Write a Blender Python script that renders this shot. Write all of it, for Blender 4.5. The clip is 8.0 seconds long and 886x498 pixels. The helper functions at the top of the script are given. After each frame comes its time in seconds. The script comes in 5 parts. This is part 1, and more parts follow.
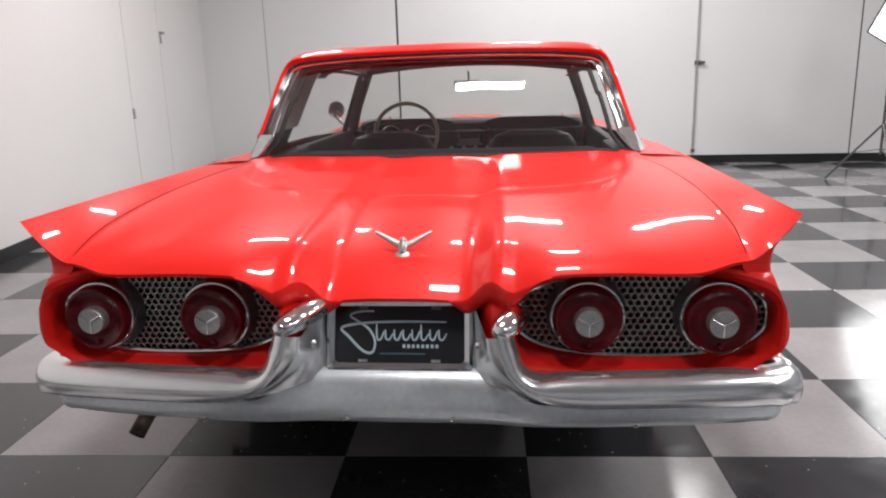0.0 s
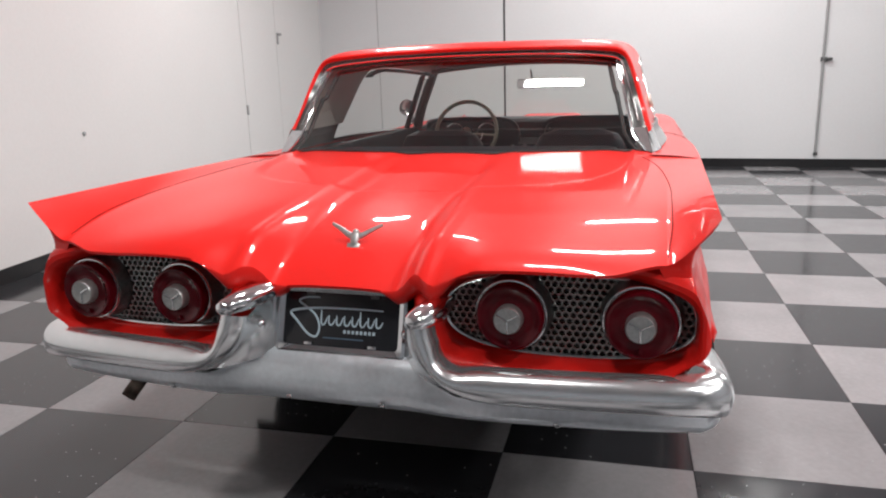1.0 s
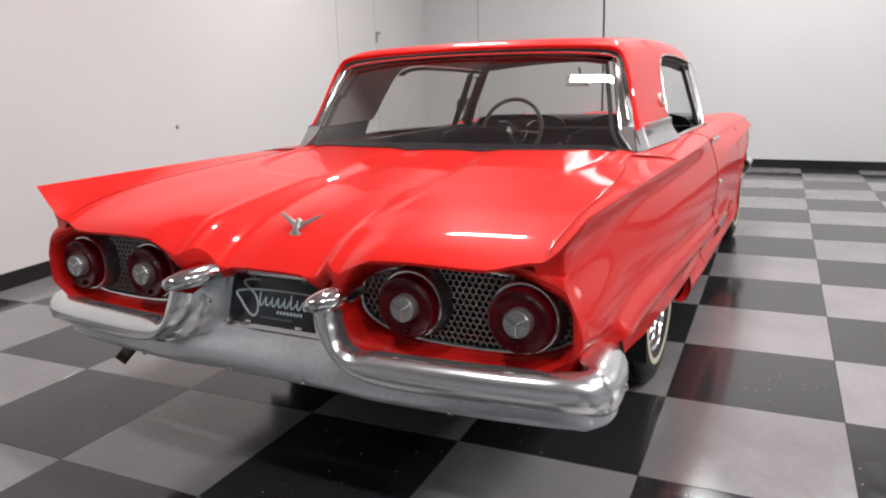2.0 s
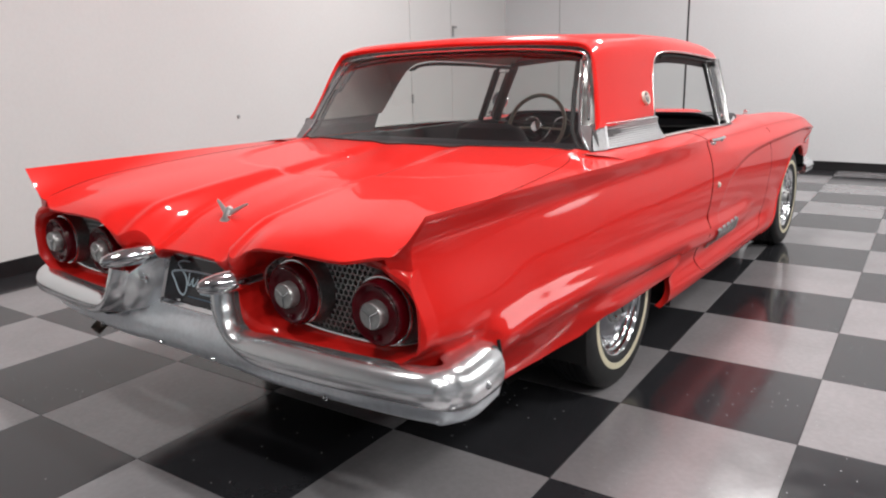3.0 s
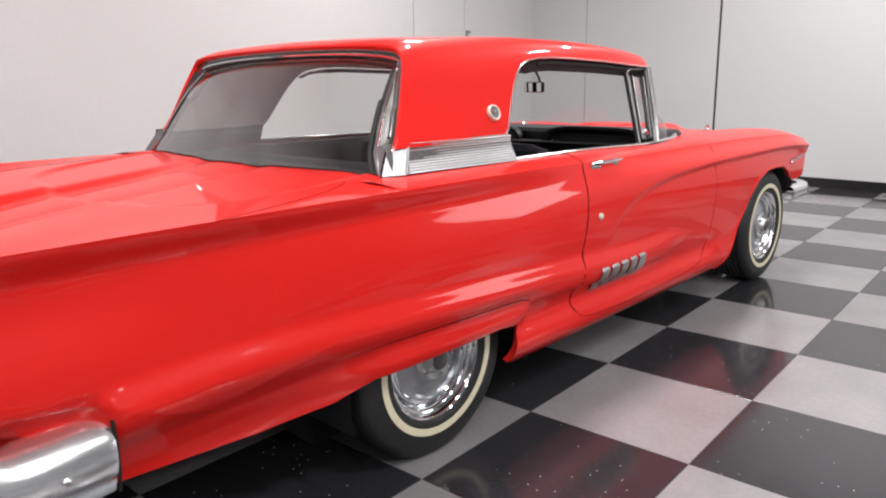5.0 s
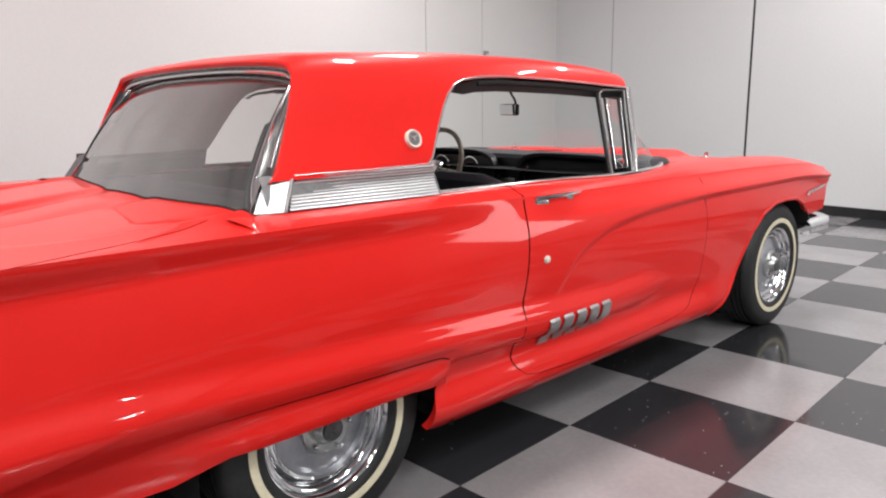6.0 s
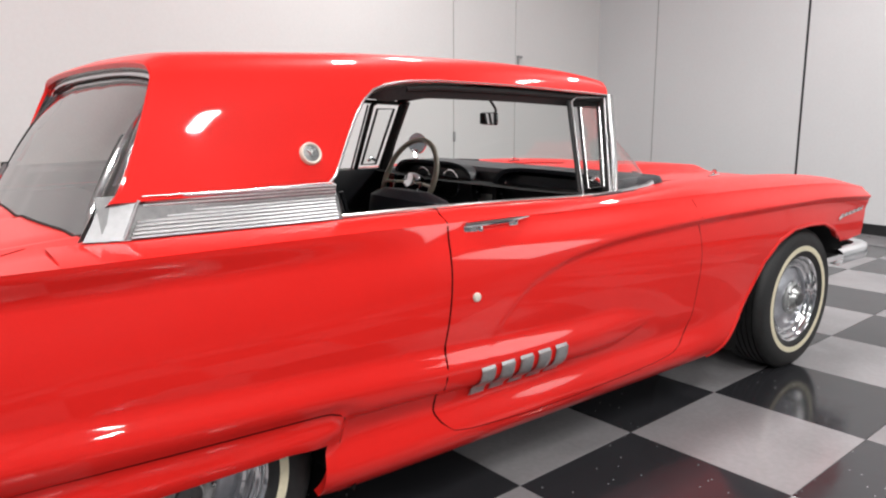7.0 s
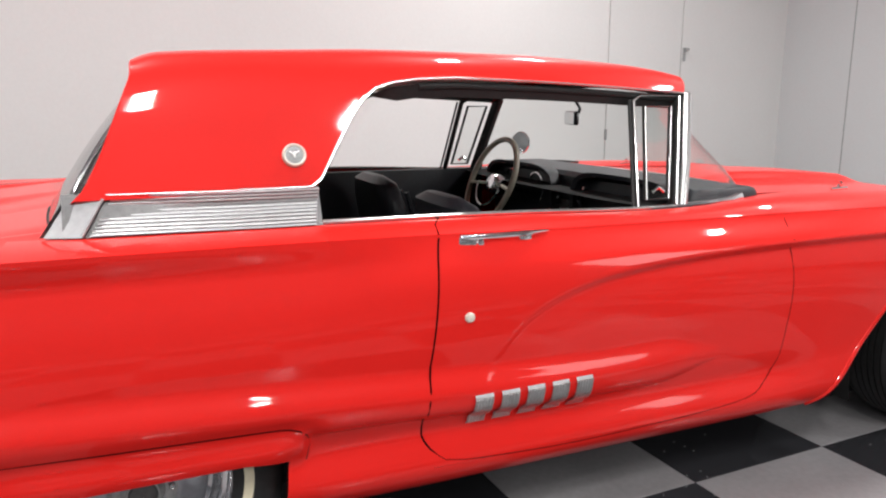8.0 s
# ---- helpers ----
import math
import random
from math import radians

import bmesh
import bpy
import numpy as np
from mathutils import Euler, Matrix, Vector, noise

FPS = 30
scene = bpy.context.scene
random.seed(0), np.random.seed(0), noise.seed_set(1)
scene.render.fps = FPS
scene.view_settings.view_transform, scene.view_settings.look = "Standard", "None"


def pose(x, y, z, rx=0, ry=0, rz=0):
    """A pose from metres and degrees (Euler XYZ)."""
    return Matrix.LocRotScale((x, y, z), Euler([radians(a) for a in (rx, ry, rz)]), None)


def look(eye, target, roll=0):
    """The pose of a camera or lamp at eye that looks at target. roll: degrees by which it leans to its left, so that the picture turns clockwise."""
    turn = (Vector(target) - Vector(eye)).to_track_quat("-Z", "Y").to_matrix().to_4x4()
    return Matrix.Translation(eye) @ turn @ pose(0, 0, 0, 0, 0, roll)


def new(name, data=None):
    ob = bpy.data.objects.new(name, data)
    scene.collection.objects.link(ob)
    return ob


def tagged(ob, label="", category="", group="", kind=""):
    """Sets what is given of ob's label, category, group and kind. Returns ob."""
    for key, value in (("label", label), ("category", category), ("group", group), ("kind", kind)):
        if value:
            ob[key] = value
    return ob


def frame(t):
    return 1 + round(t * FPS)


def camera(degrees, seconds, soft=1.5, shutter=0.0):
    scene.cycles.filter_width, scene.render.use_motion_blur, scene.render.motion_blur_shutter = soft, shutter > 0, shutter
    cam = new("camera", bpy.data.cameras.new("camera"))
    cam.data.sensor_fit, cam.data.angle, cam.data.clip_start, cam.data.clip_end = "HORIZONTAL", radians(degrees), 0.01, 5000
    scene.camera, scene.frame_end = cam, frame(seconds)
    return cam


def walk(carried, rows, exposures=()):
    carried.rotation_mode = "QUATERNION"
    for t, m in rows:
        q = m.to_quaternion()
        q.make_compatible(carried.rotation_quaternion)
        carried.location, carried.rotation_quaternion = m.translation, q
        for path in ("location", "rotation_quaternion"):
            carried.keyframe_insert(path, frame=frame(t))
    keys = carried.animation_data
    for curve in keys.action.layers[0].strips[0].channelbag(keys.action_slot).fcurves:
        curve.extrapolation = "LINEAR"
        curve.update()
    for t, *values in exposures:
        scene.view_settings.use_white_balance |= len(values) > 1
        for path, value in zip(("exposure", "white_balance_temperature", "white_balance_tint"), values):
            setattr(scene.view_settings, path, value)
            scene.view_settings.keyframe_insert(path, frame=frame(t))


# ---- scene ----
cam = camera(63.2, 8.0, soft=2.1)
PATH = [
    (0, (0.49, -1.596, 1.244), (0.211, 0.327, 0.774), -1.7),
    (0.5, (0.735, -1.576, 1.238), (0.273, 0.312, 0.769), -1.7),
    (1, (0.987, -1.546, 1.233), (0.347, 0.291, 0.769), -1.8),
    (1.5, (1.256, -1.49, 1.231), (0.437, 0.275, 0.769), -1.7),
    (1.7, (1.364, -1.461, 1.228), (0.479, 0.272, 0.766), -1.8),
    (2.8, (1.968, -1.181, 1.224), (0.803, 0.375, 0.756), -1.6),
    (3, (2.05, -1.114, 1.222), (0.831, 0.399, 0.75), -1.4),
    (3.5, (2.249, -0.921, 1.229), (0.995, 0.559, 0.743), -1.1),
    (4, (2.388, -0.694, 1.226), (1.107, 0.763, 0.741), -1.1),
    (4.5, (2.457, -0.413, 1.222), (1.131, 1.004, 0.738), -1.0),
    (5.8, (2.538, 0.326, 1.206), (1.057, 1.61, 0.807), -0.9),
    (6, (2.527, 0.437, 1.207), (1.037, 1.711, 0.813), -0.8),
    (6.5, (2.514, 0.718, 1.211), (0.984, 1.948, 0.829), -0.6),
    (7, (2.517, 0.991, 1.212), (0.919, 2.132, 0.835), -0.3),
    (7.5, (2.55, 1.249, 1.222), (0.825, 2.185, 0.837), 0.1),
    (8, (2.603, 1.522, 1.225), (0.764, 2.203, 0.835), -0.0),
]
walk(cam, [(t, look(eye, target, roll)) for t, eye, target, roll in PATH],
     [(0, 0.10), (1, 0.08), (1.5, 0.04), (3, -0.03), (4, -0.04), (4.5, 0.02), (6, 0.09), (8, 0.11)])

# ------------------------------------------------------------------ world, lights, exposure
world = bpy.data.worlds.new("world")
scene.world = world
world.use_nodes = True
world.node_tree.nodes["Background"].inputs[0].default_value = (0.9, 0.92, 1.0, 1)
world.node_tree.nodes["Background"].inputs[1].default_value = 0.03
CEIL = 4.2
LATTICE = -0.083          # the room is turned this little against the car


def area_light(name, m, sx, sy, watts, color=(1, 1, 1)):
    data = bpy.data.lights.new(name, "AREA")
    data.shape, data.size, data.size_y, data.energy, data.color = "RECTANGLE", sx, sy, watts, color
    ob = new(name, data)
    ob.matrix_world = m
    return ob


# unseen ceiling strips: place and watts; several are added to brighten flank and walls
STRIPS = [(0.2, 6.7, 62), (0.32, -1.5, 34), (0.32, 0.7, 76), (0.32, 3.4, 62), (2.0, 6.4, 62), (3.9, -1.6, 58), (3.9, 1.4, 88), (4.7, 3.3, 78), (-1.9, 4.6, 62),
          (7.4, -3.0, 44), (7.4, 0.0, 62), (7.4, 3.0, 54), (6.0, -1.0, 64)]
for sx_, sy_, watts in STRIPS:
    area_light("unseen_strip_light", pose(sx_, sy_, CEIL - 0.13, 0, 0, 0), 0.66, 0.17, watts, (1.0, 0.99, 0.985))
SOFTBOX = look((4.08, 5.66, 1.78), (0.18, 2.81, 0.58), roll=-56)
area_light("softbox_light", SOFTBOX @ pose(0, 0, -0.05), 1.2, 0.95, 12.0)


# ------------------------------------------------------------------ helpers
def pchip(pts):
    """A smooth curve through a few (place, value) pairs, with no overshoot."""
    xs = np.array([p[0] for p in pts], float)
    ys = np.array([p[1] for p in pts], float)
    hh = np.diff(xs)
    dd = np.diff(ys) / hh
    m = np.zeros(len(xs))
    for i in range(1, len(xs) - 1):
        if dd[i - 1] * dd[i] > 0:
            w1, w2 = 2 * hh[i] + hh[i - 1], hh[i] + 2 * hh[i - 1]
            m[i] = (w1 + w2) / (w1 / dd[i - 1] + w2 / dd[i])
    m[0], m[-1] = dd[0], dd[-1]

    def f(x):
        x = min(max(x, xs[0]), xs[-1])
        i = min(int(np.searchsorted(xs, x, side="right")) - 1, len(hh) - 1)
        t = (x - xs[i]) / hh[i]
        return float((2 * t**3 - 3 * t**2 + 1) * ys[i] + (t**3 - 2 * t**2 + t) * hh[i] * m[i]
                     + (3 * t**2 - 2 * t**3) * ys[i + 1] + (t**3 - t**2) * hh[i] * m[i + 1])
    return f


def soft(pts, width):
    """The same curve with its bends eased over the given width."""
    f = pchip(pts)
    a, b = pts[0][0], pts[-1][0]
    pad = 4 * width
    n = 1600
    gx = np.linspace(a - pad, b + pad, n)
    ea, eb = (f(a + 1e-3) - f(a)) / 1e-3, (f(b) - f(b - 1e-3)) / 1e-3
    gy = np.array([f(x) if a <= x <= b else (f(a) + ea * (x - a) if x < a else f(b) + eb * (x - b)) for x in gx])
    step = gx[1] - gx[0]
    k = np.exp(-0.5 * (np.arange(-int(3 * width / step), int(3 * width / step) + 1) * step / width) ** 2)
    k /= k.sum()
    h = len(k) // 2
    gs = np.convolve(np.pad(gy, h, mode="edge"), k, mode="valid")
    return lambda x: float(np.interp(x, gx, gs))


def smooth01(t):
    t = min(max(t, 0.0), 1.0)
    return t * t * (3 - 2 * t)


def mesh_of(verts, faces, smooth=True, sharp=35):
    me = bpy.data.meshes.new("mesh")
    me.from_pydata([tuple(float(c) for c in v) for v in verts], [], faces)
    me.validate()
    me.update()
    if smooth:
        me.polygons.foreach_set("use_smooth", [True] * len(me.polygons))
        me.set_sharp_from_angle(angle=radians(sharp))
    return me


def grid(rows, close_u=False, close_v=False):
    """Vertices and faces of a sheet given as rows of points."""
    nu, nv = len(rows), len(rows[0])
    verts = [p for r in rows for p in r]
    faces = []
    for i in range(nu if close_u else nu - 1):
        for j in range(nv if close_v else nv - 1):
            a, b = i * nv + j, i * nv + (j + 1) % nv
            c, d = ((i + 1) % nu) * nv + (j + 1) % nv, ((i + 1) % nu) * nv + j
            faces.append((a, b, c, d))
    return verts, faces


def merge(*pieces):
    verts, faces = [], []
    for v, f in pieces:
        k = len(verts)
        verts += [tuple(p) for p in v]
        faces += [tuple(i + k for i in q) for q in f]
    return verts, faces


def mirror(piece):
    v, f = piece
    return [(-p[0], p[1], p[2]) for p in v], [tuple(reversed(q)) for q in f]


def flip(piece):
    return piece[0], [tuple(reversed(q)) for q in piece[1]]


def moved(piece, m):
    return [tuple(m @ Vector(p)) for p in piece[0]], piece[1]


def fine(pts, step=0.02, closed=False):
    """A smooth line (Catmull-Rom) through a few points."""
    P = [Vector(p) for p in pts]
    n = len(P)
    out = []
    for i in range(n if closed else n - 1):
        if closed:
            a, b, c, d = P[i - 1], P[i], P[(i + 1) % n], P[(i + 2) % n]
        else:
            a, b, c, d = P[max(i - 1, 0)], P[i], P[i + 1], P[min(i + 2, n - 1)]
        k = max(2, int((c - b).length / step))
        for j in range(k):
            t = j / k
            out.append(0.5 * (2 * b + (c - a) * t + (2 * a - 5 * b + 4 * c - d) * t * t + (3 * b - a - 3 * c + d) * t**3))
    if not closed:
        out.append(P[-1])
    return out


def tube(pts, r, segs=8, closed=False, flat=1.0, caps=True):
    """A round (or flattened) bar along a line. r may be a function of the share of its length."""
    P = [Vector(p) for p in pts]
    n = len(P)
    rows = []
    ref = None
    for i in range(n):
        a = P[i - 1] if (i or closed) else P[i]
        b = P[(i + 1) % n] if (i < n - 1 or closed) else P[i]
        t = (b - a).normalized()
        if ref is None:
            ref = Vector((0, 0, 1)) if abs(t.z) < 0.9 else Vector((1, 0, 0))
        s = t.cross(ref).normalized()
        ref = s.cross(t).normalized()
        rr = r(i / max(n - 1, 1)) if callable(r) else r
        rows.append([tuple(P[i] + s * (math.cos(q) * rr) + ref * (math.sin(q) * rr * flat))
                     for q in (2 * math.pi * k / segs for k in range(segs))])
    v, f = grid(rows, close_u=closed, close_v=True)
    f = [tuple(reversed(q)) for q in f]
    if caps and not closed:
        f.append(tuple(range(segs)))
        f.append(tuple(reversed(range((n - 1) * segs, n * segs))))
    return v, f


def lathe(profile, segs=48):
    """A turned body round the local z axis, from (radius, height) pairs."""
    rows = [[(r * math.cos(2 * math.pi * k / segs), r * math.sin(2 * math.pi * k / segs), h) for k in range(segs)] for r, h in profile]
    v, f = grid(rows, close_v=True)
    return v, f


def block(x0, y0, z0, x1, y1, z1, bevel=0.0, segs=2):
    bm = bmesh.new()
    bmesh.ops.create_cube(bm, size=1)
    for v in bm.verts:
        v.co = Vector(((x0 + x1) / 2 + v.co.x * (x1 - x0), (y0 + y1) / 2 + v.co.y * (y1 - y0), (z0 + z1) / 2 + v.co.z * (z1 - z0)))
    if bevel:
        bmesh.ops.bevel(bm, geom=bm.edges[:], offset=bevel, segments=segs, profile=0.6, affect="EDGES")
    bm.verts.index_update()
    out = [tuple(v.co) for v in bm.verts], [tuple(v.index for v in f.verts) for f in bm.faces]
    bm.free()
    return out


def squircle(cx, cz, a, b, p, n=72):
    """An outline between an ellipse and a box, in (x, z)."""
    out = []
    for k in range(n):
        q = 2 * math.pi * k / n
        c, s = math.cos(q), math.sin(q)
        out.append((cx + a * math.copysign(abs(c) ** (2 / p), c), cz + b * math.copysign(abs(s) ** (2 / p), s)))
    return out


ORIGIN = {}
IN_CAR = set()
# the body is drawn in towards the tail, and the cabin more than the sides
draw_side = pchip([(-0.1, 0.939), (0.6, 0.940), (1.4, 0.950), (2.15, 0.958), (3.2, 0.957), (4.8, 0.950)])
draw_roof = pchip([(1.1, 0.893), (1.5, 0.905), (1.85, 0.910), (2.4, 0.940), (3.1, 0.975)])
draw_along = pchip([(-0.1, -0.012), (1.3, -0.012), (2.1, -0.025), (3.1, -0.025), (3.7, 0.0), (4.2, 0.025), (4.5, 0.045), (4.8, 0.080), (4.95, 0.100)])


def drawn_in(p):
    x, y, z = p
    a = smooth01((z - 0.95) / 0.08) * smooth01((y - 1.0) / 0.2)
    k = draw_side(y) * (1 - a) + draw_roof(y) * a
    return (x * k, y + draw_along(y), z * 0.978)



def thing(name, place, label, category, group="", kind=""):
    ob = new(name)
    ob.empty_display_size = 0.1
    ob.location = place
    ORIGIN[ob.name] = Vector(place)
    return tagged(ob, label, category, group, kind)


def part(name, piece, material, parent=None, label="", smooth=True, sharp=35, kind="", drawn=True):
    """One mesh object under a thing or a part, given in the places of the room or, for the car, of its own axis."""
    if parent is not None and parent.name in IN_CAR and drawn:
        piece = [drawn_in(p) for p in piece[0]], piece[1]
    me = mesh_of(piece[0], piece[1], smooth, sharp)
    me.materials.append(material)
    ob = new(name, me)
    if parent is not None and parent.name in IN_CAR:
        IN_CAR.add(ob.name)
    if parent is not None:
        ob.parent = parent
        ob.matrix_parent_inverse = Matrix.Translation(-ORIGIN.get(parent.name, Vector((0, 0, 0))))
    ORIGIN[ob.name] = Vector((0, 0, 0))
    return tagged(ob, label, kind=kind)


# ------------------------------------------------------------------ materials
def material(name, color, rough=0.5, metal=0.0, coat=0.0, grain=0.0, grain_scale=60.0, stain=0.0, stain_scale=2.0,
             bump=0.0, bump_scale=120.0, vary=0.0, spec=0.5, rough_vary=0.0):
    mat = bpy.data.materials.new(name)
    mat.use_nodes = True
    nt = mat.node_tree
    bs = nt.nodes["Principled BSDF"]
    bs.inputs["Roughness"].default_value = rough
    bs.inputs["Metallic"].default_value = metal
    bs.inputs["Coat Weight"].default_value = coat
    bs.inputs["Coat Roughness"].default_value = 0.038
    bs.inputs["Specular IOR Level"].default_value = spec
    co = nt.nodes.new("ShaderNodeTexCoord")
    out = None
    base = nt.nodes.new("ShaderNodeRGB")
    base.outputs[0].default_value = (*color, 1)
    out = base.outputs[0]

    def noise_tex(scale, detail=4):
        n = nt.nodes.new("ShaderNodeTexNoise")
        n.inputs["Scale"].default_value, n.inputs["Detail"].default_value = scale, detail
        nt.links.new(co.outputs["Object"], n.inputs["Vector"])
        return n.outputs[0]

    def modulate(src, fac, amount):
        r = nt.nodes.new("ShaderNodeMapRange")
        r.inputs["From Min"].default_value, r.inputs["From Max"].default_value = 0.3, 0.7
        r.inputs["To Min"].default_value, r.inputs["To Max"].default_value = 1 - amount, 1 + amount
        nt.links.new(fac, r.inputs["Value"])
        m = nt.nodes.new("ShaderNodeVectorMath")
        m.operation = "SCALE"
        nt.links.new(src, m.inputs[0])
        nt.links.new(r.outputs[0], m.inputs["Scale"])
        return m.outputs[0]
    if grain:
        out = modulate(out, noise_tex(grain_scale), grain)
    if stain:
        out = modulate(out, noise_tex(stain_scale), stain)
    if vary:
        info = nt.nodes.new("ShaderNodeObjectInfo")
        out = modulate(out, info.outputs["Random"], vary)
    nt.links.new(out, bs.inputs["Base Color"])
    if rough_vary:
        r = nt.nodes.new("ShaderNodeMapRange")
        r.inputs["From Min"].default_value, r.inputs["From Max"].default_value = 0.3, 0.7
        r.inputs["To Min"].default_value, r.inputs["To Max"].default_value = max(rough - rough_vary, 0.01), rough + rough_vary
        nt.links.new(noise_tex(stain_scale * 4, 6), r.inputs["Value"])
        nt.links.new(r.outputs[0], bs.inputs["Roughness"])
    if bump:
        b = nt.nodes.new("ShaderNodeBump")
        b.inputs["Strength"].default_value, b.inputs["Distance"].default_value = bump, 0.002
        nt.links.new(noise_tex(bump_scale, 3), b.inputs["Height"])
        nt.links.new(b.outputs[0], bs.inputs["Normal"])
    return mat


def glass_material(name, tint, gloss=0.09, falloff=5.0):
    mat = bpy.data.materials.new(name)
    mat.use_nodes = True
    nt = mat.node_tree
    nt.nodes.remove(nt.nodes["Principled BSDF"])
    tr, gl, mix, lw, power, scale = (nt.nodes.new("ShaderNode" + k) for k in ("BsdfTransparent", "BsdfGlossy", "MixShader", "LayerWeight", "Math", "Math"))
    tr.inputs[0].default_value = (*tint, 1)
    gl.inputs["Roughness"].default_value = 0.01
    lw.inputs["Blend"].default_value = 0.5
    power.operation, power.inputs[1].default_value = "POWER", falloff
    scale.operation, scale.inputs[1].default_value, scale.inputs[2].default_value = "MULTIPLY_ADD", 0.9, gloss
    nt.links.new(lw.outputs["Facing"], power.inputs[0])
    nt.links.new(power.outputs[0], scale.inputs[0])
    nt.links.new(scale.outputs[0], mix.inputs[0])
    nt.links.new(tr.outputs[0], mix.inputs[1])
    nt.links.new(gl.outputs[0], mix.inputs[2])
    nt.links.new(mix.outputs[0], nt.nodes["Material Output"].inputs["Surface"])
    return mat


def glow_material(name, color, strength):
    mat = bpy.data.materials.new(name)
    mat.use_nodes = True
    nt = mat.node_tree
    nt.nodes.remove(nt.nodes["Principled BSDF"])
    em = nt.nodes.new("ShaderNodeEmission")
    em.inputs[0].default_value, em.inputs[1].default_value = (*color, 1), strength
    nt.links.new(em.outputs[0], nt.nodes["Material Output"].inputs["Surface"])
    return mat


RED = material("red_paint", (0.74, 0.017, 0.013), rough=0.38, coat=0.52, grain=0.02, grain_scale=300, stain=0.03, stain_scale=3, bump=0.02, bump_scale=25, spec=0.08)
CHROME = material("chrome", (0.78, 0.79, 0.80), rough=0.09, metal=1.0, grain=0.05, grain_scale=40, rough_vary=0.05, stain_scale=6)
BRIGHT = material("bright_trim", (0.72, 0.72, 0.71), rough=0.24, metal=1.0, grain=0.05, grain_scale=60)
ALU = material("ribbed_aluminium", (0.47, 0.475, 0.48), rough=0.42, metal=0.85, grain=0.08, grain_scale=90)
BUMPER = material("bumper_chrome", (0.86, 0.88, 0.89), rough=0.21, metal=0.90, grain=0.04, grain_scale=70, stain=0.04, stain_scale=9, rough_vary=0.02)
VALANCE = material("dulled_bumper_chrome", (0.80, 0.85, 0.885), rough=0.34, metal=0.62, grain=0.06, grain_scale=70, stain=0.07, stain_scale=7, rough_vary=0.05)
SATIN = material("satin_wheel_paint", (0.42, 0.43, 0.46), rough=0.32, metal=0.7, grain=0.08, grain_scale=60)
BLACK = material("black_rubber", (0.012, 0.012, 0.012), rough=0.6, grain=0.3, grain_scale=80)
GAP = material("panel_gap", (0.012, 0.002, 0.002), rough=0.9, spec=0.05)
DARK = material("underbody_black", (0.008, 0.008, 0.008), rough=0.85, grain=0.3, grain_scale=15)
VINYL = material("black_vinyl", (0.018, 0.019, 0.024), rough=0.42, grain=0.2, grain_scale=120, bump=0.25, bump_scale=400)
TRIM = material("grey_cloth_trim", (0.80, 0.78, 0.72), rough=0.85, grain=0.1, grain_scale=200, stain=0.08, stain_scale=5)
TYRE = material("tyre_rubber", (0.014, 0.014, 0.014), rough=0.55, grain=0.25, grain_scale=60, bump=0.1, bump_scale=150)
CREAM = material("whitewall", (0.72, 0.66, 0.48), rough=0.55, grain=0.06, grain_scale=70)
LENS = material("red_lens", (0.085, 0.002, 0.006), rough=0.12, grain=0.15, grain_scale=40, spec=0.30)
SILVER = material("cast_silver", (0.50, 0.51, 0.50), rough=0.35, metal=0.85, grain=0.15, grain_scale=140)
MESHMETAL = material("honeycomb_metal", (0.42, 0.45, 0.44), rough=0.36, metal=0.8, grain=0.15, grain_scale=90)
HOUSING = material("lamp_housing_grey", (0.20, 0.205, 0.205), rough=0.38, metal=0.8, grain=0.15, grain_scale=120)
PLATE = material("plate_black", (0.012, 0.012, 0.016), rough=0.25, coat=0.3, grain=0.1, grain_scale=50)
INK = material("plate_pale_blue", (0.55, 0.68, 0.75), rough=0.4)
INK_DIM = material("plate_blue", (0.10, 0.16, 0.22), rough=0.4)
RUST = material("rusty_pipe", (0.10, 0.075, 0.06), rough=0.7, metal=0.4, grain=0.4, grain_scale=60)
RIM_GREY = material("steering_wheel_plastic", (0.40, 0.37, 0.29), rough=0.35, grain=0.08)
WALL = material("white_wall_paint", (0.71, 0.70, 0.69), rough=0.55, grain=0.015, grain_scale=40, stain=0.02, stain_scale=0.8, bump=0.05, bump_scale=90)
WALL_B = material("far_wall_paint", (0.66, 0.66, 0.665), rough=0.5, grain=0.015, grain_scale=40, stain=0.02, stain_scale=0.8, bump=0.05, bump_scale=90)
CEILING = material("ceiling_paint", (0.56, 0.56, 0.57), rough=0.9, grain=0.04, grain_scale=30)
BASE = material("black_baseboard", (0.012, 0.012, 0.013), rough=0.35, grain=0.2, grain_scale=20)
SEAM = material("dark_joint", (0.02, 0.02, 0.022), rough=0.7)
PIPE = material("grey_conduit", (0.34, 0.34, 0.34), rough=0.45, metal=0.3, grain=0.08)
HARDWARE = material("dark_metal_hardware", (0.12, 0.12, 0.12), rough=0.4, metal=0.7, grain=0.2)
CANVAS = material("white_softbox_canvas", (0.82, 0.82, 0.82), rough=0.8, grain=0.03)
FABRIC = material("black_fabric", (0.02, 0.02, 0.02), rough=0.9, grain=0.2)
# tints of the unseen walls, set by reflections and bounce on the car
SOUTH_WALL = material("unseen_wall_blue_grey", (0.60, 0.64, 0.69), rough=0.6, grain=0.03, grain_scale=40, stain=0.05, stain_scale=0.8)
GREY_WALL = material("grey_wall_paint", (0.20, 0.205, 0.22), rough=0.6, grain=0.03, grain_scale=40, stain=0.05, stain_scale=0.8)
GLASS = glass_material("window_glass", (0.88, 0.90, 0.88), 0.15, 2.4)
CLEAR = glass_material("side_glass", (0.92, 0.94, 0.93), 0.05)
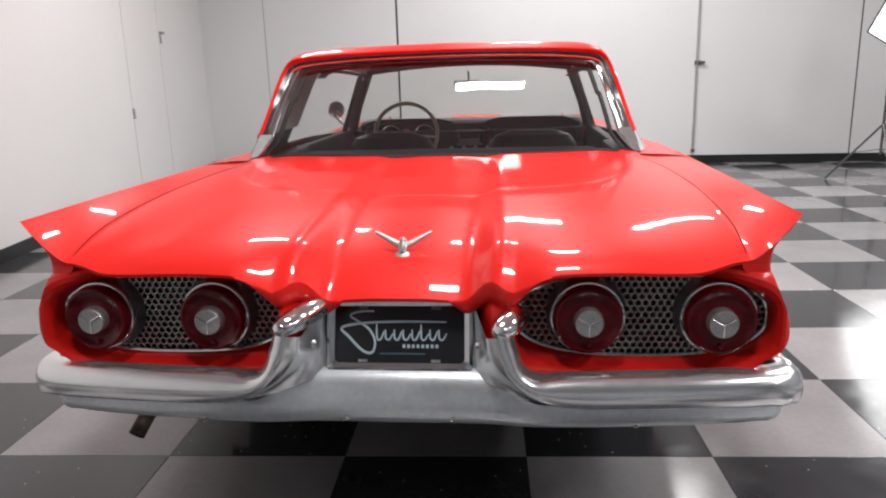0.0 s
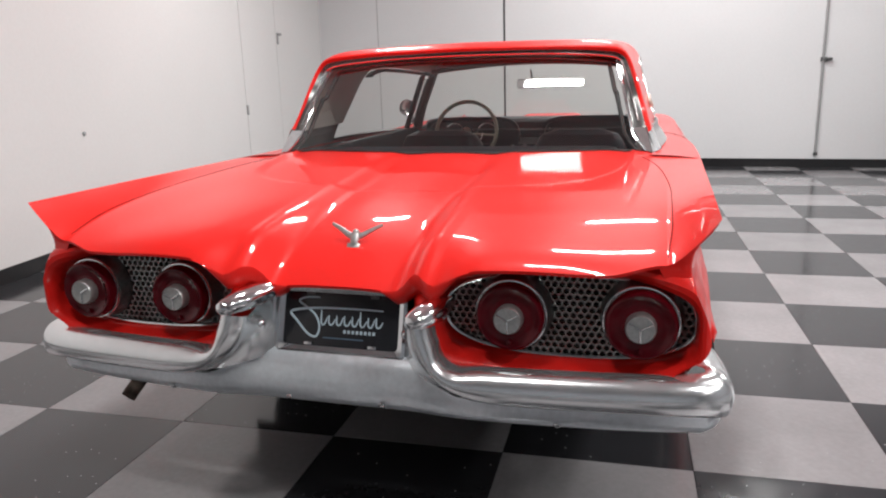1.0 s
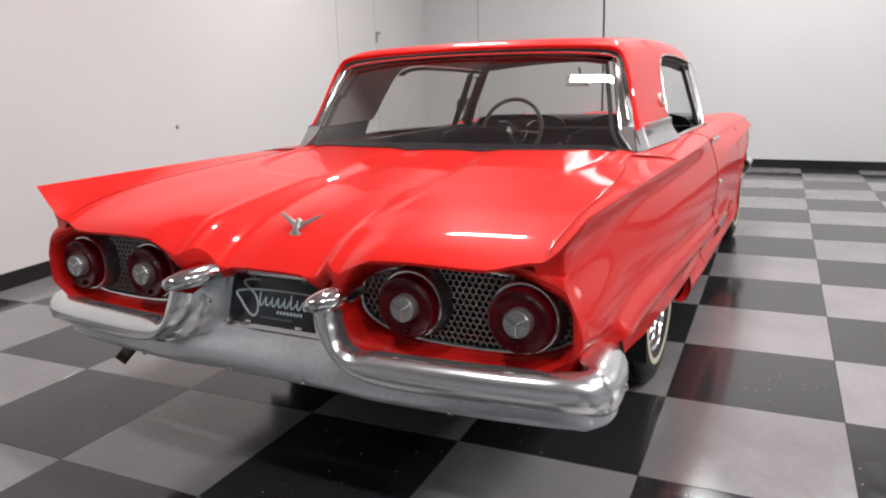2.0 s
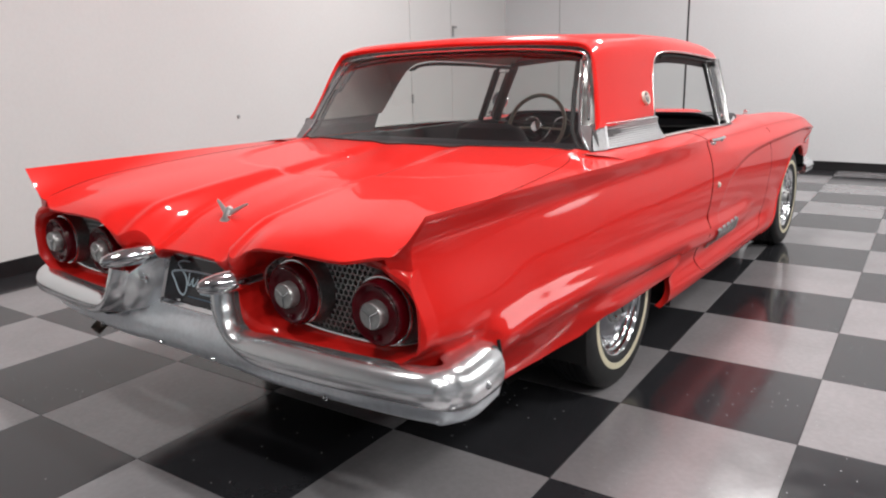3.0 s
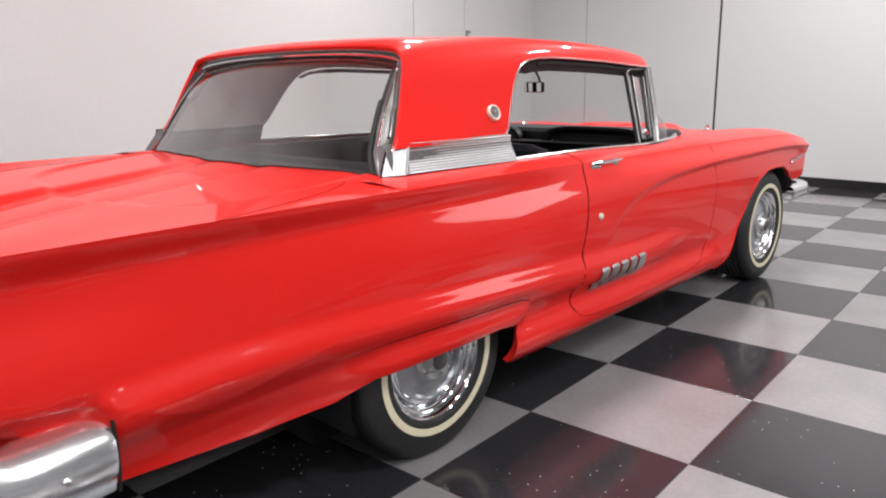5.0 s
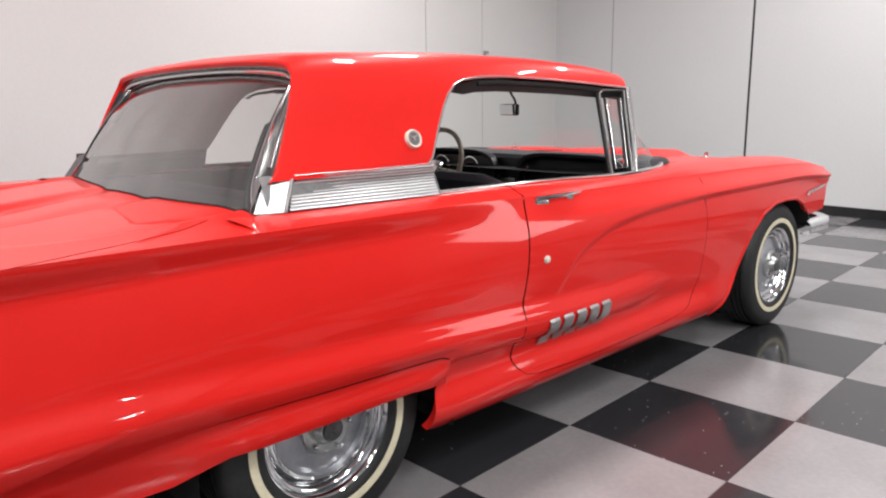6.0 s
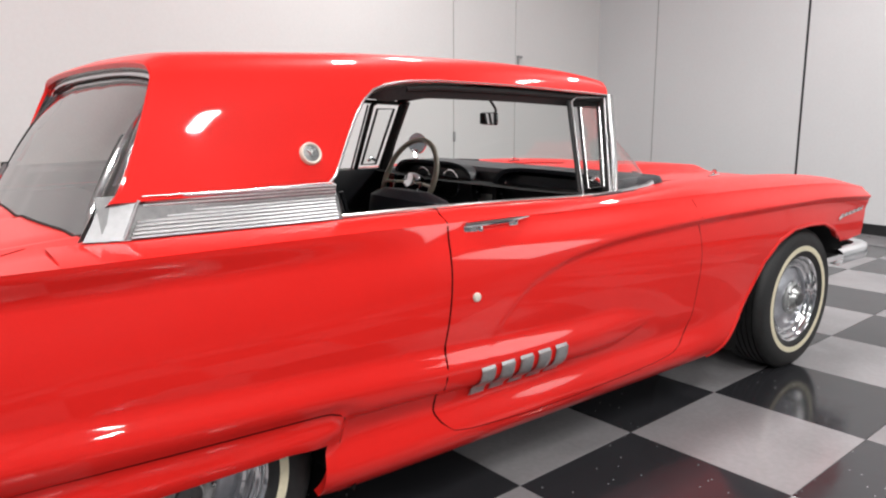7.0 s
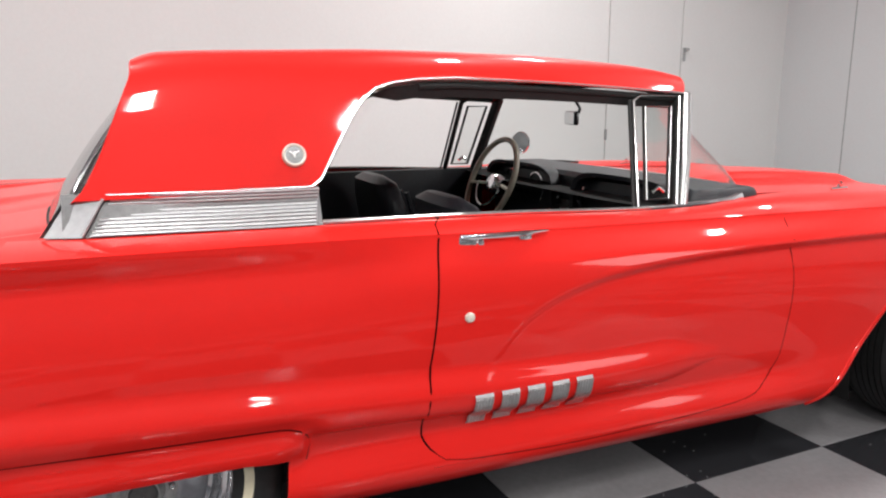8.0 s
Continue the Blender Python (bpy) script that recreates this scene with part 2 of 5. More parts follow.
SURROUND = material("dull_chrome", (0.26, 0.26, 0.25), rough=0.26, metal=1.0, grain=0.08, grain_scale=50)
FRAME = material("window_frame_metal", (0.62, 0.62, 0.61), rough=0.27, metal=1.0, grain=0.06, grain_scale=60)
FOOT = material("pillar_foot_metal", (0.40, 0.405, 0.41), rough=0.42, metal=0.85, grain=0.08, grain_scale=60)
IVORY = material("ivory_enamel", (0.70, 0.66, 0.57), rough=0.3, grain=0.05)
MIRROR = material("mirror_glass", (0.55, 0.56, 0.57), rough=0.02, metal=1.0)
DIFFUSER = glow_material("light_diffuser", (1, 0.99, 0.97), 6.0)
SOFT_GLOW = glow_material("softbox_front", (1, 1, 1), 3.5)


def tile_material(name, color, speck, rough):
    """Waxed vinyl tile: mottled, with pale flecks and scuffs."""
    mat = material(name, color, rough=rough, grain=0.05, grain_scale=45, stain=0.10, stain_scale=2.5, vary=0.08, rough_vary=0.04, bump=0.012, bump_scale=12)
    nt = mat.node_tree
    bs = nt.nodes["Principled BSDF"]
    src = bs.inputs["Base Color"].links[0].from_socket
    co = nt.nodes.new("ShaderNodeTexCoord")
    info = nt.nodes.new("ShaderNodeObjectInfo")
    add = nt.nodes.new("ShaderNodeVectorMath")
    mul = nt.nodes.new("ShaderNodeVectorMath")
    mul.operation = "SCALE"
    mul.inputs[0].default_value = (7.3, 3.1, 5.7)
    nt.links.new(info.outputs["Random"], mul.inputs["Scale"])
    nt.links.new(co.outputs["Object"], add.inputs[0])
    nt.links.new(mul.outputs[0], add.inputs[1])
    vor = nt.nodes.new("ShaderNodeTexVoronoi")
    vor.voronoi_dimensions = "2D"
    vor.inputs["Scale"].default_value = 24
    nt.links.new(add.outputs[0], vor.inputs["Vector"])
    near = nt.nodes.new("ShaderNodeMapRange")
    near.inputs["From Min"].default_value, near.inputs["From Max"].default_value = 0.03, 0.065
    near.inputs["To Min"].default_value, near.inputs["To Max"].default_value = 1, 0
    nt.links.new(vor.outputs["Distance"], near.inputs["Value"])
    sep = nt.nodes.new("ShaderNodeSeparateColor")
    nt.links.new(vor.outputs["Color"], sep.inputs[0])
    patch = nt.nodes.new("ShaderNodeTexNoise")         # the flecks gather in worn patches
    patch.inputs["Scale"].default_value, patch.inputs["Detail"].default_value = 3.6, 2
    nt.links.new(add.outputs[0], patch.inputs["Vector"])
    lift = nt.nodes.new("ShaderNodeMath")
    lift.operation, lift.inputs[1].default_value, lift.inputs[2].default_value = "MULTIPLY_ADD", 1.5, -0.75
    nt.links.new(patch.outputs[0], lift.inputs[0])
    sum_ = nt.nodes.new("ShaderNodeMath")
    nt.links.new(sep.outputs[0], sum_.inputs[0])
    nt.links.new(lift.outputs[0], sum_.inputs[1])
    few = nt.nodes.new("ShaderNodeMath")
    few.operation = "GREATER_THAN"
    few.inputs[1].default_value = 0.93
    nt.links.new(sum_.outputs[0], few.inputs[0])
    both = nt.nodes.new("ShaderNodeMath")
    both.operation = "MULTIPLY"
    nt.links.new(near.outputs[0], both.inputs[0])
    nt.links.new(few.outputs[0], both.inputs[1])
    mix = nt.nodes.new("ShaderNodeMix")
    mix.data_type = "RGBA"
    mix.inputs["B"].default_value = (speck, speck, speck, 1)
    nt.links.new(both.outputs[0], mix.inputs["Factor"])
    nt.links.new(src, mix.inputs["A"])
    nt.links.new(mix.outputs["Result"], bs.inputs["Base Color"])
    return mat


TILE_DARK = tile_material("dark_floor_tile", (0.027, 0.027, 0.030), 0.60, 0.13)
TILE_LIGHT = tile_material("grey_floor_tile", (0.245, 0.235, 0.24), 0.33, 0.16)

# ------------------------------------------------------------------ the room
UY = Vector((math.sin(LATTICE), math.cos(LATTICE), 0))
UX = Vector((math.cos(LATTICE), -math.sin(LATTICE), 0))
FAR = 8.43                                           # far wall
LEFT0 = Vector((-3.385, 2.8, 0))                     # a point on the left wall


def left_wall(y):
    return LEFT0.x - 0.166 * (y - LEFT0.y)


def slab(a, b, z0, z1, thick, side):
    """An upright slab along the line a-b, with its thickness to one side."""
    a, b = Vector((*a[:2], 0)), Vector((*b[:2], 0))
    n = Vector((b.y - a.y, a.x - b.x, 0)).normalized() * (thick * side)
    c = [a, b, b + n, a + n]
    v = [(p.x, p.y, z) for z in (z0, z1) for p in c]
    f = [(0, 1, 2, 3), (7, 6, 5, 4), (0, 4, 5, 1), (1, 5, 6, 2), (2, 6, 7, 3), (3, 7, 4, 0)]
    return (v, f) if side > 0 else (v, [tuple(reversed(q)) for q in f])


def structure(name, piece, mat, label, category):
    return tagged(part(name, piece, mat, None, label, smooth=False), category=category, kind="structure")


RIGHT, BACK = 9.6, -9.0
CORNER = Vector((left_wall(FAR), FAR, 0))
# left wall in panels, with open joints between them where the flush door stands
WALL_Y = (BACK - 0.3, 5.70, 6.72, FAR)
JOINT = 0.007
pieces = []
for i in range(3):
    ya, yb = WALL_Y[i] + (JOINT if i else 0), WALL_Y[i + 1] - (JOINT if i < 2 else 0)
    if i == 1:
        continue
    pieces.append(slab((left_wall(ya), ya), (left_wall(yb), yb), 0, CEIL, 0.12, -1))
structure("wall_west", merge(*pieces), WALL, "smooth white painted interior wall of the showroom", "wall")
ya, yb = WALL_Y[1] + JOINT, WALL_Y[2] - JOINT
door1 = structure("door_1", slab((left_wall(ya), ya), (left_wall(yb), yb), 0.02, 3.4, 0.10, -1), WALL, "tall flush white door set level with the wall", "door")
structure("wall_west_lintel", slab((left_wall(ya), ya), (left_wall(yb), yb), 3.412, CEIL, 0.12, -1), WALL, "white painted wall above the flush door", "wall")
structure("joint_backing", slab((left_wall(5.4) - 0.125, 5.4), (left_wall(7.0) - 0.125, 7.0), 0, CEIL, 0.05, -1), SEAM, "dark backing behind the door joints", "wall")
# far wall in two sheets with a dark joint between them
JX, JX2 = -1.505, 4.40
structure("wall_north", merge(slab((CORNER.x - 0.1, FAR), (JX - 0.014, FAR), 0, CEIL, 0.14, -1),
                              slab((JX + 0.014, FAR), (JX2 - 0.009, FAR), 0, CEIL, 0.14, -1),
                              slab((JX2 + 0.009, FAR), (RIGHT + 0.2, FAR), 0, CEIL, 0.14, -1)), WALL_B, "light grey painted panel wall", "wall")
structure("wall_joint", slab((JX - 0.03, FAR + 0.006), (JX + 0.03, FAR + 0.006), 0, CEIL, 0.03, -1), SEAM, "black joint between two wall panels", "wall joint")
structure("wall_joint_east", slab((JX2 - 0.03, FAR + 0.006), (JX2 + 0.03, FAR + 0.006), 0, CEIL, 0.03, -1), SEAM, "black joint between two wall panels", "wall joint")
structure("wall_joint_faint", slab((-3.385, FAR - 0.003), (-3.375, FAR - 0.003), 0.1, CEIL, 0.003, -1), PIPE, "faint vertical joint in the panel wall", "wall joint")
# unseen walls closing the room; greys picked for what paint and chrome mirror
structure("wall_east", slab((RIGHT, FAR), (RIGHT, BACK), 0, CEIL, 0.15, -1), GREY_WALL, "plain grey wall out of view, dark for the paint's reflection", "wall")
structure("wall_south", slab((RIGHT, BACK), (left_wall(BACK) - 0.1, BACK), 0, CEIL, 0.15, -1), SOUTH_WALL, "plain pale blue-grey wall out of view, tinted for the bumper's reflection", "wall")
structure("ceiling", block(-6.5, BACK - 0.2, CEIL, RIGHT + 0.3, FAR + 0.3, CEIL + 0.15), CEILING, "plain pale ceiling above the showroom", "ceiling")
structure("baseboard", merge(slab((left_wall(BACK) + 0.012, BACK), (CORNER.x + 0.012, FAR), 0.0, 0.105, 0.012, -1),
                             slab((CORNER.x, FAR - 0.012), (RIGHT, FAR - 0.012), 0.0, 0.105, 0.0115, -1)), BASE, "black vinyl baseboard along the white walls", "baseboard")

# floor: screed with a chequer of tiles, the nearest as pieces of their own
floor = structure("floor", block(-6, BACK - 0.2, -0.12, RIGHT + 0.3, FAR + 0.2, -0.004), SEAM, "glossy chequered floor of grey and black vinyl tiles", "floor")
T = 0.6096
TILE0 = Vector((0.99, 1.2455, 0))


def tile_piece(m, w=T / 2 - 0.0012):
    c = [(-w, -w), (w, -w), (w, w), (-w, w)]
    e = 0.0004
    v = [(x, y, -0.0045) for x, y in c] + [(x, y, -e) for x, y in c] + [(x * (1 - e / w), y * (1 - e / w), 0) for x, y in c]
    f = [(8, 9, 10, 11)] + [(i, (i + 1) % 4, 4 + (i + 1) % 4, 4 + i) for i in range(4)] + [(4 + i, 4 + (i + 1) % 4, 8 + (i + 1) % 4, 8 + i) for i in range(4)]
    return [tuple(m @ Vector(p)) for p in v], f


def build_tiles():
    turn = Matrix.Rotation(math.atan2(UX.y, UX.x), 4, "Z")
    unit = {}
    for k, mat in ((0, TILE_DARK), (1, TILE_LIGHT)):
        unit[k] = mesh_of(*tile_piece(Matrix.Identity(4)), smooth=False)
        unit[k].materials.append(mat)
    rest = {0: [], 1: []}
    cells = []
    for i in range(-13, 16):
        for j in range(-18, 13):
            p = TILE0 + UX * (T * (i + 0.5)) + UY * (T * (j + 0.5))
            if left_wall(p.y) - 0.4 < p.x < RIGHT + 0.4 and BACK - 0.4 < p.y < FAR + 0.4:
                cells.append((i, j, p))
    near = sorted(cells, key=lambda c: (c[2] - Vector((1.4, 2.2, 0))).length)
    chosen = {(c[0], c[1]) for c in near[:290]}
    for i, j, p in cells:
        k = (i + j) % 2
        m = Matrix.Translation(p) @ turn
        if (i, j) in chosen:
            ob = new("tile", unit[k])
            ob.parent = floor
            ob.matrix_basis = m
        else:
            rest[k].append(tile_piece(m))
    for k, mat in ((0, TILE_DARK), (1, TILE_LIGHT)):
        if rest[k]:
            part("far_tiles", merge(*rest[k]), mat, floor, "rows of further floor tiles", smooth=False, kind="stuff")

# ------------------------------------------------------------------ the car: its lines
CAR = thing("hardtop_coupe", (0, 2.4, 0), "glossy red vintage two-door hardtop coupe with tail fins and chrome trim", "car")
IN_CAR.add(CAR.name)
CAR.location, CAR.rotation_euler = (0.036, 2.4, 0), (0, 0, 0.040)      # turned a little in the room
HUB_R, HUB_F, HUB_Z = 1.365, 4.215, 0.327

# shoulder crease: height and half width along the car
crease_z = soft([(-0.02, 0.942), (0.5, 0.944), (1.2, 0.944), (1.7, 0.942), (2.1, 0.934), (2.6, 0.922), (3.4, 0.918), (4.0, 0.905), (4.5, 0.878), (4.80, 0.833)], 0.09)
crease_x = soft([(-0.02, 0.985), (0.6, 0.990), (1.2, 0.987), (1.7, 0.975), (2.1, 0.950), (2.6, 0.932), (3.4, 0.930), (4.0, 0.925), (4.5, 0.905), (4.80, 0.86)], 0.12)
flank = soft([(0.22, 0.895), (0.245, 0.935), (0.265, 0.952), (0.30, 0.962), (0.34, 0.962), (0.40, 0.952), (0.46, 0.960), (0.55, 0.976), (0.65, 0.994), (0.75, 1.0), (0.80, 0.999), (0.84, 0.993), (0.88, 0.979), (0.945, 0.953)], 0.032)
ridge_z = soft([(0.2, 0.555), (0.7, 0.575), (1.2, 0.555), (1.7, 0.535), (2.1, 0.515), (2.6, 0.490), (3.0, 0.500)], 0.12)
ridge_a = soft([(0.0, 0.034), (0.3, 0.036), (0.8, 0.038), (1.7, 0.038), (2.3, 0.036), (2.7, 0.026), (2.9, 0.014), (3.02, 0.0), (5.0, 0.0)], 0.06)
brow_z = soft([(2.20, 0.52), (2.26, 0.61), (2.33, 0.70), (2.43, 0.755), (2.6, 0.80), (2.9, 0.826), (3.4, 0.838), (4.2, 0.832), (4.5, 0.818), (4.80, 0.795)], 0.03)
brow_d = soft([(2.20, 0.0), (2.30, 0.004), (2.5, 0.013), (3.0, 0.028), (3.8, 0.034), (4.80, 0.042)], 0.06)


under_fin = soft([(0.0, 0.0), (0.8, 0.92), (1.0, 1.0), (1.2, 0.95), (1.6, 0.60), (2.0, 0.24), (2.5, 0.0)], 0.12)


def side_x(y, z):
    """Half width of the body's side."""
    zc = crease_z(y)
    x = flank(z + (0.944 - zc) * smooth01((z - 0.6) / 0.3))
    top = smooth01((z - 0.86 + (0.944 - zc)) / 0.084)
    x += (crease_x(y) - 0.955) * top
    if y < 2.6:                                    # face under the fin, turned downwards, and the hollow below it
        band = 0.128 - 0.058 * smooth01(y / 1.4)
        deep = (0.060 - 0.040 * smooth01(y / 1.3)) * smooth01((2.6 - y) / 1.3)
        u = max(0.0, (zc - z) / band)
        if u > 1:                                  # the hollow runs out sooner at the tail
            u = 1 + (u - 1) * (1 - 0.5 * smooth01((y - 0.12) / 0.45))
        if u < 2.6:
            x -= deep * under_fin(u)
    if y < 0.55 and z < 0.93:                      # tail draws in and rounds off to the lamps
        x -= (0.006 * (1 - max(y, 0) / 0.55) ** 2 + 0.004 * (max(0.0, 0.17 - y) / 0.11) ** 2) * smooth01((0.92 - z) / 0.10)
    if y < 0.40 and z < 0.66:                      # rolls in above the bumper
        x -= 0.034 * smooth01((0.640 - z) / 0.085) * (1 - smooth01((y - 0.235) / 0.10))
    if y < 0.20 and z < 0.70:                      # rounded lower corner of the tail
        x -= 0.060 * smooth01((0.690 - z) / 0.15) ** 2 * smooth01((0.20 - y) / 0.15)
    a = ridge_a(y) * smooth01((y - 0.240) / 0.10)
    if a > 0.0003:                                 # long round pod along the lower side
        d = z - ridge_z(y)
        w = 0.072 + 0.036 * smooth01((2.0 - y) / 0.8) if d < 0 else 0.084
        w *= min(1.0, a / 0.026 + 0.25)
        if abs(d) < w:
            full = math.cos(math.pi * d / w / 2) ** 2
            if d < 0:                              # its lower edge is sharper past the wheel skirt
                full += ((1 - (d / w) ** 4) - full) * smooth01((y - 1.70) / 0.12)
            x += a * full
    if y < 1.8:                                    # the tail tucks under
        x -= 0.065 * smooth01((0.52 - z) / 0.20) * smooth01((1.15 - y) / 0.5)
    if 0.75 < y < 1.77 and z < 0.51:               # the wheel skirt bulges
        x += 0.026 * math.sin(math.pi * min(1.0, (0.51 - z) / 0.150)) ** 2 * smooth01((y - 0.75) / 0.5) * smooth01((1.77 - y) / 0.03)
    if 1.66 < y < 3.5:                             # tuck above the sill
        x -= 0.019 * math.exp(-(((z - 0.385) / 0.05) ** 2)) * smooth01((y - 1.66) / 0.1) * smooth01((3.5 - y) / 0.3)
    if y > 2.2:                                    # brow crease on door and front wing
        d = brow_z(y) - z
        if d > 0:
            x -= brow_d(y) * max(0.0, 1 - d / 0.46) * smooth01(d / 0.032)
    if y > 3.3:
        x -= 0.070 * ((y - 3.3) / 1.50) ** 2 * smooth01((zc - z) / 0.12)
    return x


# lower edge of the side, from the tail to the nose, each with the place above it on the crease
EDGE = [(0.072, 0.515, 0.042), (0.292, 0.515, 0.292), (0.312, 0.372, 0.33), (0.70, 0.348, 0.70), (0.92, 0.365, 0.92), (1.05, 0.402, 1.05),
        (1.30, 0.404, 1.30), (1.60, 0.410, 1.58), (1.752, 0.392, 1.69), (1.70, 0.246, 1.76), (1.785, 0.221, 1.82), (2.09, 0.214, 2.09),
        (3.285, 0.219, 3.285), (3.475, 0.228, 3.43), (3.625, 0.41, 3.60), (3.76, 0.60, 3.74), (3.86, 0.672, 3.86), (4.0, 0.712, 4.0),
        (4.15, 0.715, 4.15), (4.30, 0.704, 4.29), (4.42, 0.660, 4.40), (4.51, 0.590, 4.50), (4.63, 0.583, 4.64), (4.77, 0.59, 4.80)]


def side_columns(i0, i1, step=0.013):
    cols = []
    for i in range(i0, i1):
        (ya, za, ta), (yb, zb, tb) = EDGE[i], EDGE[i + 1]
        k = max(2, int(max(math.hypot(yb - ya, zb - za), tb - ta) / step))
        for j in range(k + (i == i1 - 1)):
            t = j / k
            cols.append((ya + (yb - ya) * t, za + (zb - za) * t, ta + (tb - ta) * t))
    return cols


def side_sheet(cols, lo=None, hi=None, rows=100):
    out = []
    for yb, zb, yt in cols:
        z0, z1 = (zb if lo is None else lo), (crease_z(yt) if hi is None else hi)
        line = []
        for j in range(rows + 1):
            z = z0 + (z1 - z0) * j / rows
            y = yb + (yt - yb) * (z - zb) / (crease_z(yt) - zb)
            line.append((side_x(y, z), y, z))
        out.append(line)
    return grid(out)


def lip(cols, depth=0.03):
    """The folded inner edge along the bottom of the side."""
    return flip(grid([[(side_x(y, z), y, z), (side_x(y, z) - 0.006, y, z - 0.004), (side_x(y, z) - depth, y, z + 0.004)] for y, z, _ in cols]))


# belt line on which the glass and the roof stand
belt_x = soft([(1.15, 0.800), (1.3, 0.822), (1.83, 0.848), (2.4, 0.835), (2.98, 0.800), (3.2, 0.76), (3.45, 0.64), (3.9, 0.645), (4.80, 0.60)], 0.05)
belt_z = soft([(1.15, 0.958), (1.83, 0.960), (2.3, 0.955), (2.98, 0.934), (3.3, 0.940), (3.9, 0.928), (4.5, 0.886), (4.80, 0.840)], 0.08)
crown = soft([(1.15, 0.004), (2.0, 0.006), (2.98, 0.018), (3.4, 0.032), (4.2, 0.030), (4.80, 0.012)], 0.08)


def shoulder(y0, y1, n=14, step=0.03):
    out = []
    k = max(2, int((y1 - y0) / step))
    for i in range(k + 1):
        y = y0 + (y1 - y0) * i / k
        a, b = (crease_x(y), crease_z(y)), (belt_x(y), belt_z(y))
        line = []
        for j in range(n + 1):
            t = j / n
            h = crown(y) * 4 * t * (1 - t) * (1.5 - t)
            bulge = 0.012 * smooth01((y - 2.2) / 0.8) * math.sin(math.pi * t) * (1 - t)
            line.append((a[0] + (b[0] - a[0]) * t + bulge, y, a[1] + (b[1] - a[1]) * smooth01(t) * 0.6 + (b[1] - a[1]) * t * 0.4 + h))
        out.append(line)
    return grid(out)


def both(name, piece, mat, label="", sharp=35, drawn=True):
    right = part(name, piece, mat, CAR, label, sharp=sharp, drawn=drawn)
    left = part(name, mirror(piece), mat, CAR, label, sharp=sharp, drawn=drawn)
    return right, left


quarter_cols = side_columns(0, 11)
both("rear_quarter_panel", merge(side_sheet(quarter_cols), lip(quarter_cols), shoulder(1.15, 2.09)), RED)
door_cols = [(y, z, t) for y, z, t in side_columns(11, 12, 0.009)]
both("rocker_panel", merge(side_sheet(door_cols, hi=0.300, rows=8), lip(door_cols)), RED)
doors = both("door", merge(side_sheet(door_cols, lo=0.3005), shoulder(2.09, 3.285)), RED)
wing_cols = side_columns(12, 23)
both("front_fender", merge(side_sheet(wing_cols), lip(wing_cols), shoulder(3.285, 4.80)), RED)


def on_side(y, z, out=0.0):
    return (side_x(y, z) + out, y, z)


DOOR_GAP = [(2.108, 0.925), (2.100, 0.88), (2.083, 0.70), (2.066, 0.54), (2.062, 0.42), (2.070, 0.375), (2.107, 0.332), (2.18, 0.308),
            (2.5, 0.292), (2.85, 0.300), (3.12, 0.316), (3.22, 0.345), (3.275, 0.41), (3.29, 0.50), (3.292, 0.70), (3.27, 0.84), (3.268, 0.905)]
gap = tube([on_side(p.y, p.z, -0.0005) for p in fine([(0, y, z) for y, z in DOOR_GAP], 0.03)], lambda t: 0.0028 if t < 0.28 else 0.0014, 6)
top_gap = tube([(crease_x(2.108), 2.108, crease_z(2.108) + 0.001), (0.90, 2.118, 0.952), (belt_x(2.15), 2.15, belt_z(2.15) + 0.002)], 0.0022, 6)
SKIRT_GAP = [(0.95, 0.505), (1.05, 0.510), (1.36, 0.503), (1.62, 0.497), (1.71, 0.492), (1.752, 0.470), (1.764, 0.43), (1.757, 0.385)]
skirt = tube([on_side(p.y, p.z, -0.0002) for p in fine([(0, y, z) for y, z in SKIRT_GAP], 0.03)], lambda t: 0.0019 * min(1, 0.2 + 2 * t), 6)
both("panel_gap", merge(gap, top_gap, skirt), GAP)

# ------------------------------------------------------------------ deck
deck_mid = soft([(0.055, 0.734), (0.10, 0.764), (0.23, 0.823), (0.40, 0.866), (0.60, 0.898), (0.9, 0.933), (1.1, 0.962), (1.25, 0.981)], 0.03)
deck_pod = soft([(-0.02, 0.797), (0.0, 0.818), (0.06, 0.846), (0.23, 0.878), (0.60, 0.916), (0.9, 0.946), (1.25, 0.982)], 0.02)
deck_fin = soft([(-0.02, 0.814), (0.1, 0.855), (0.3, 0.892), (0.7, 0.925), (1.25, 0.955)], 0.03)
FIN_FOOT = soft([(-0.02, 0.862), (0.30, 0.864), (0.7, 0.87), (1.25, 0.87)], 0.05)
REAR_GLASS_Y = lambda x: 1.225 - 0.060 * (1 - min(1.0, abs(x) / 0.79) ** 2)


nose_dip = soft([(0.17, 0.0), (0.21, 0.010), (0.245, 0.028), (0.275, 0.040), (0.305, 0.038), (0.34, 0.022), (0.375, 0.006), (0.42, 0.0)], 0.02)


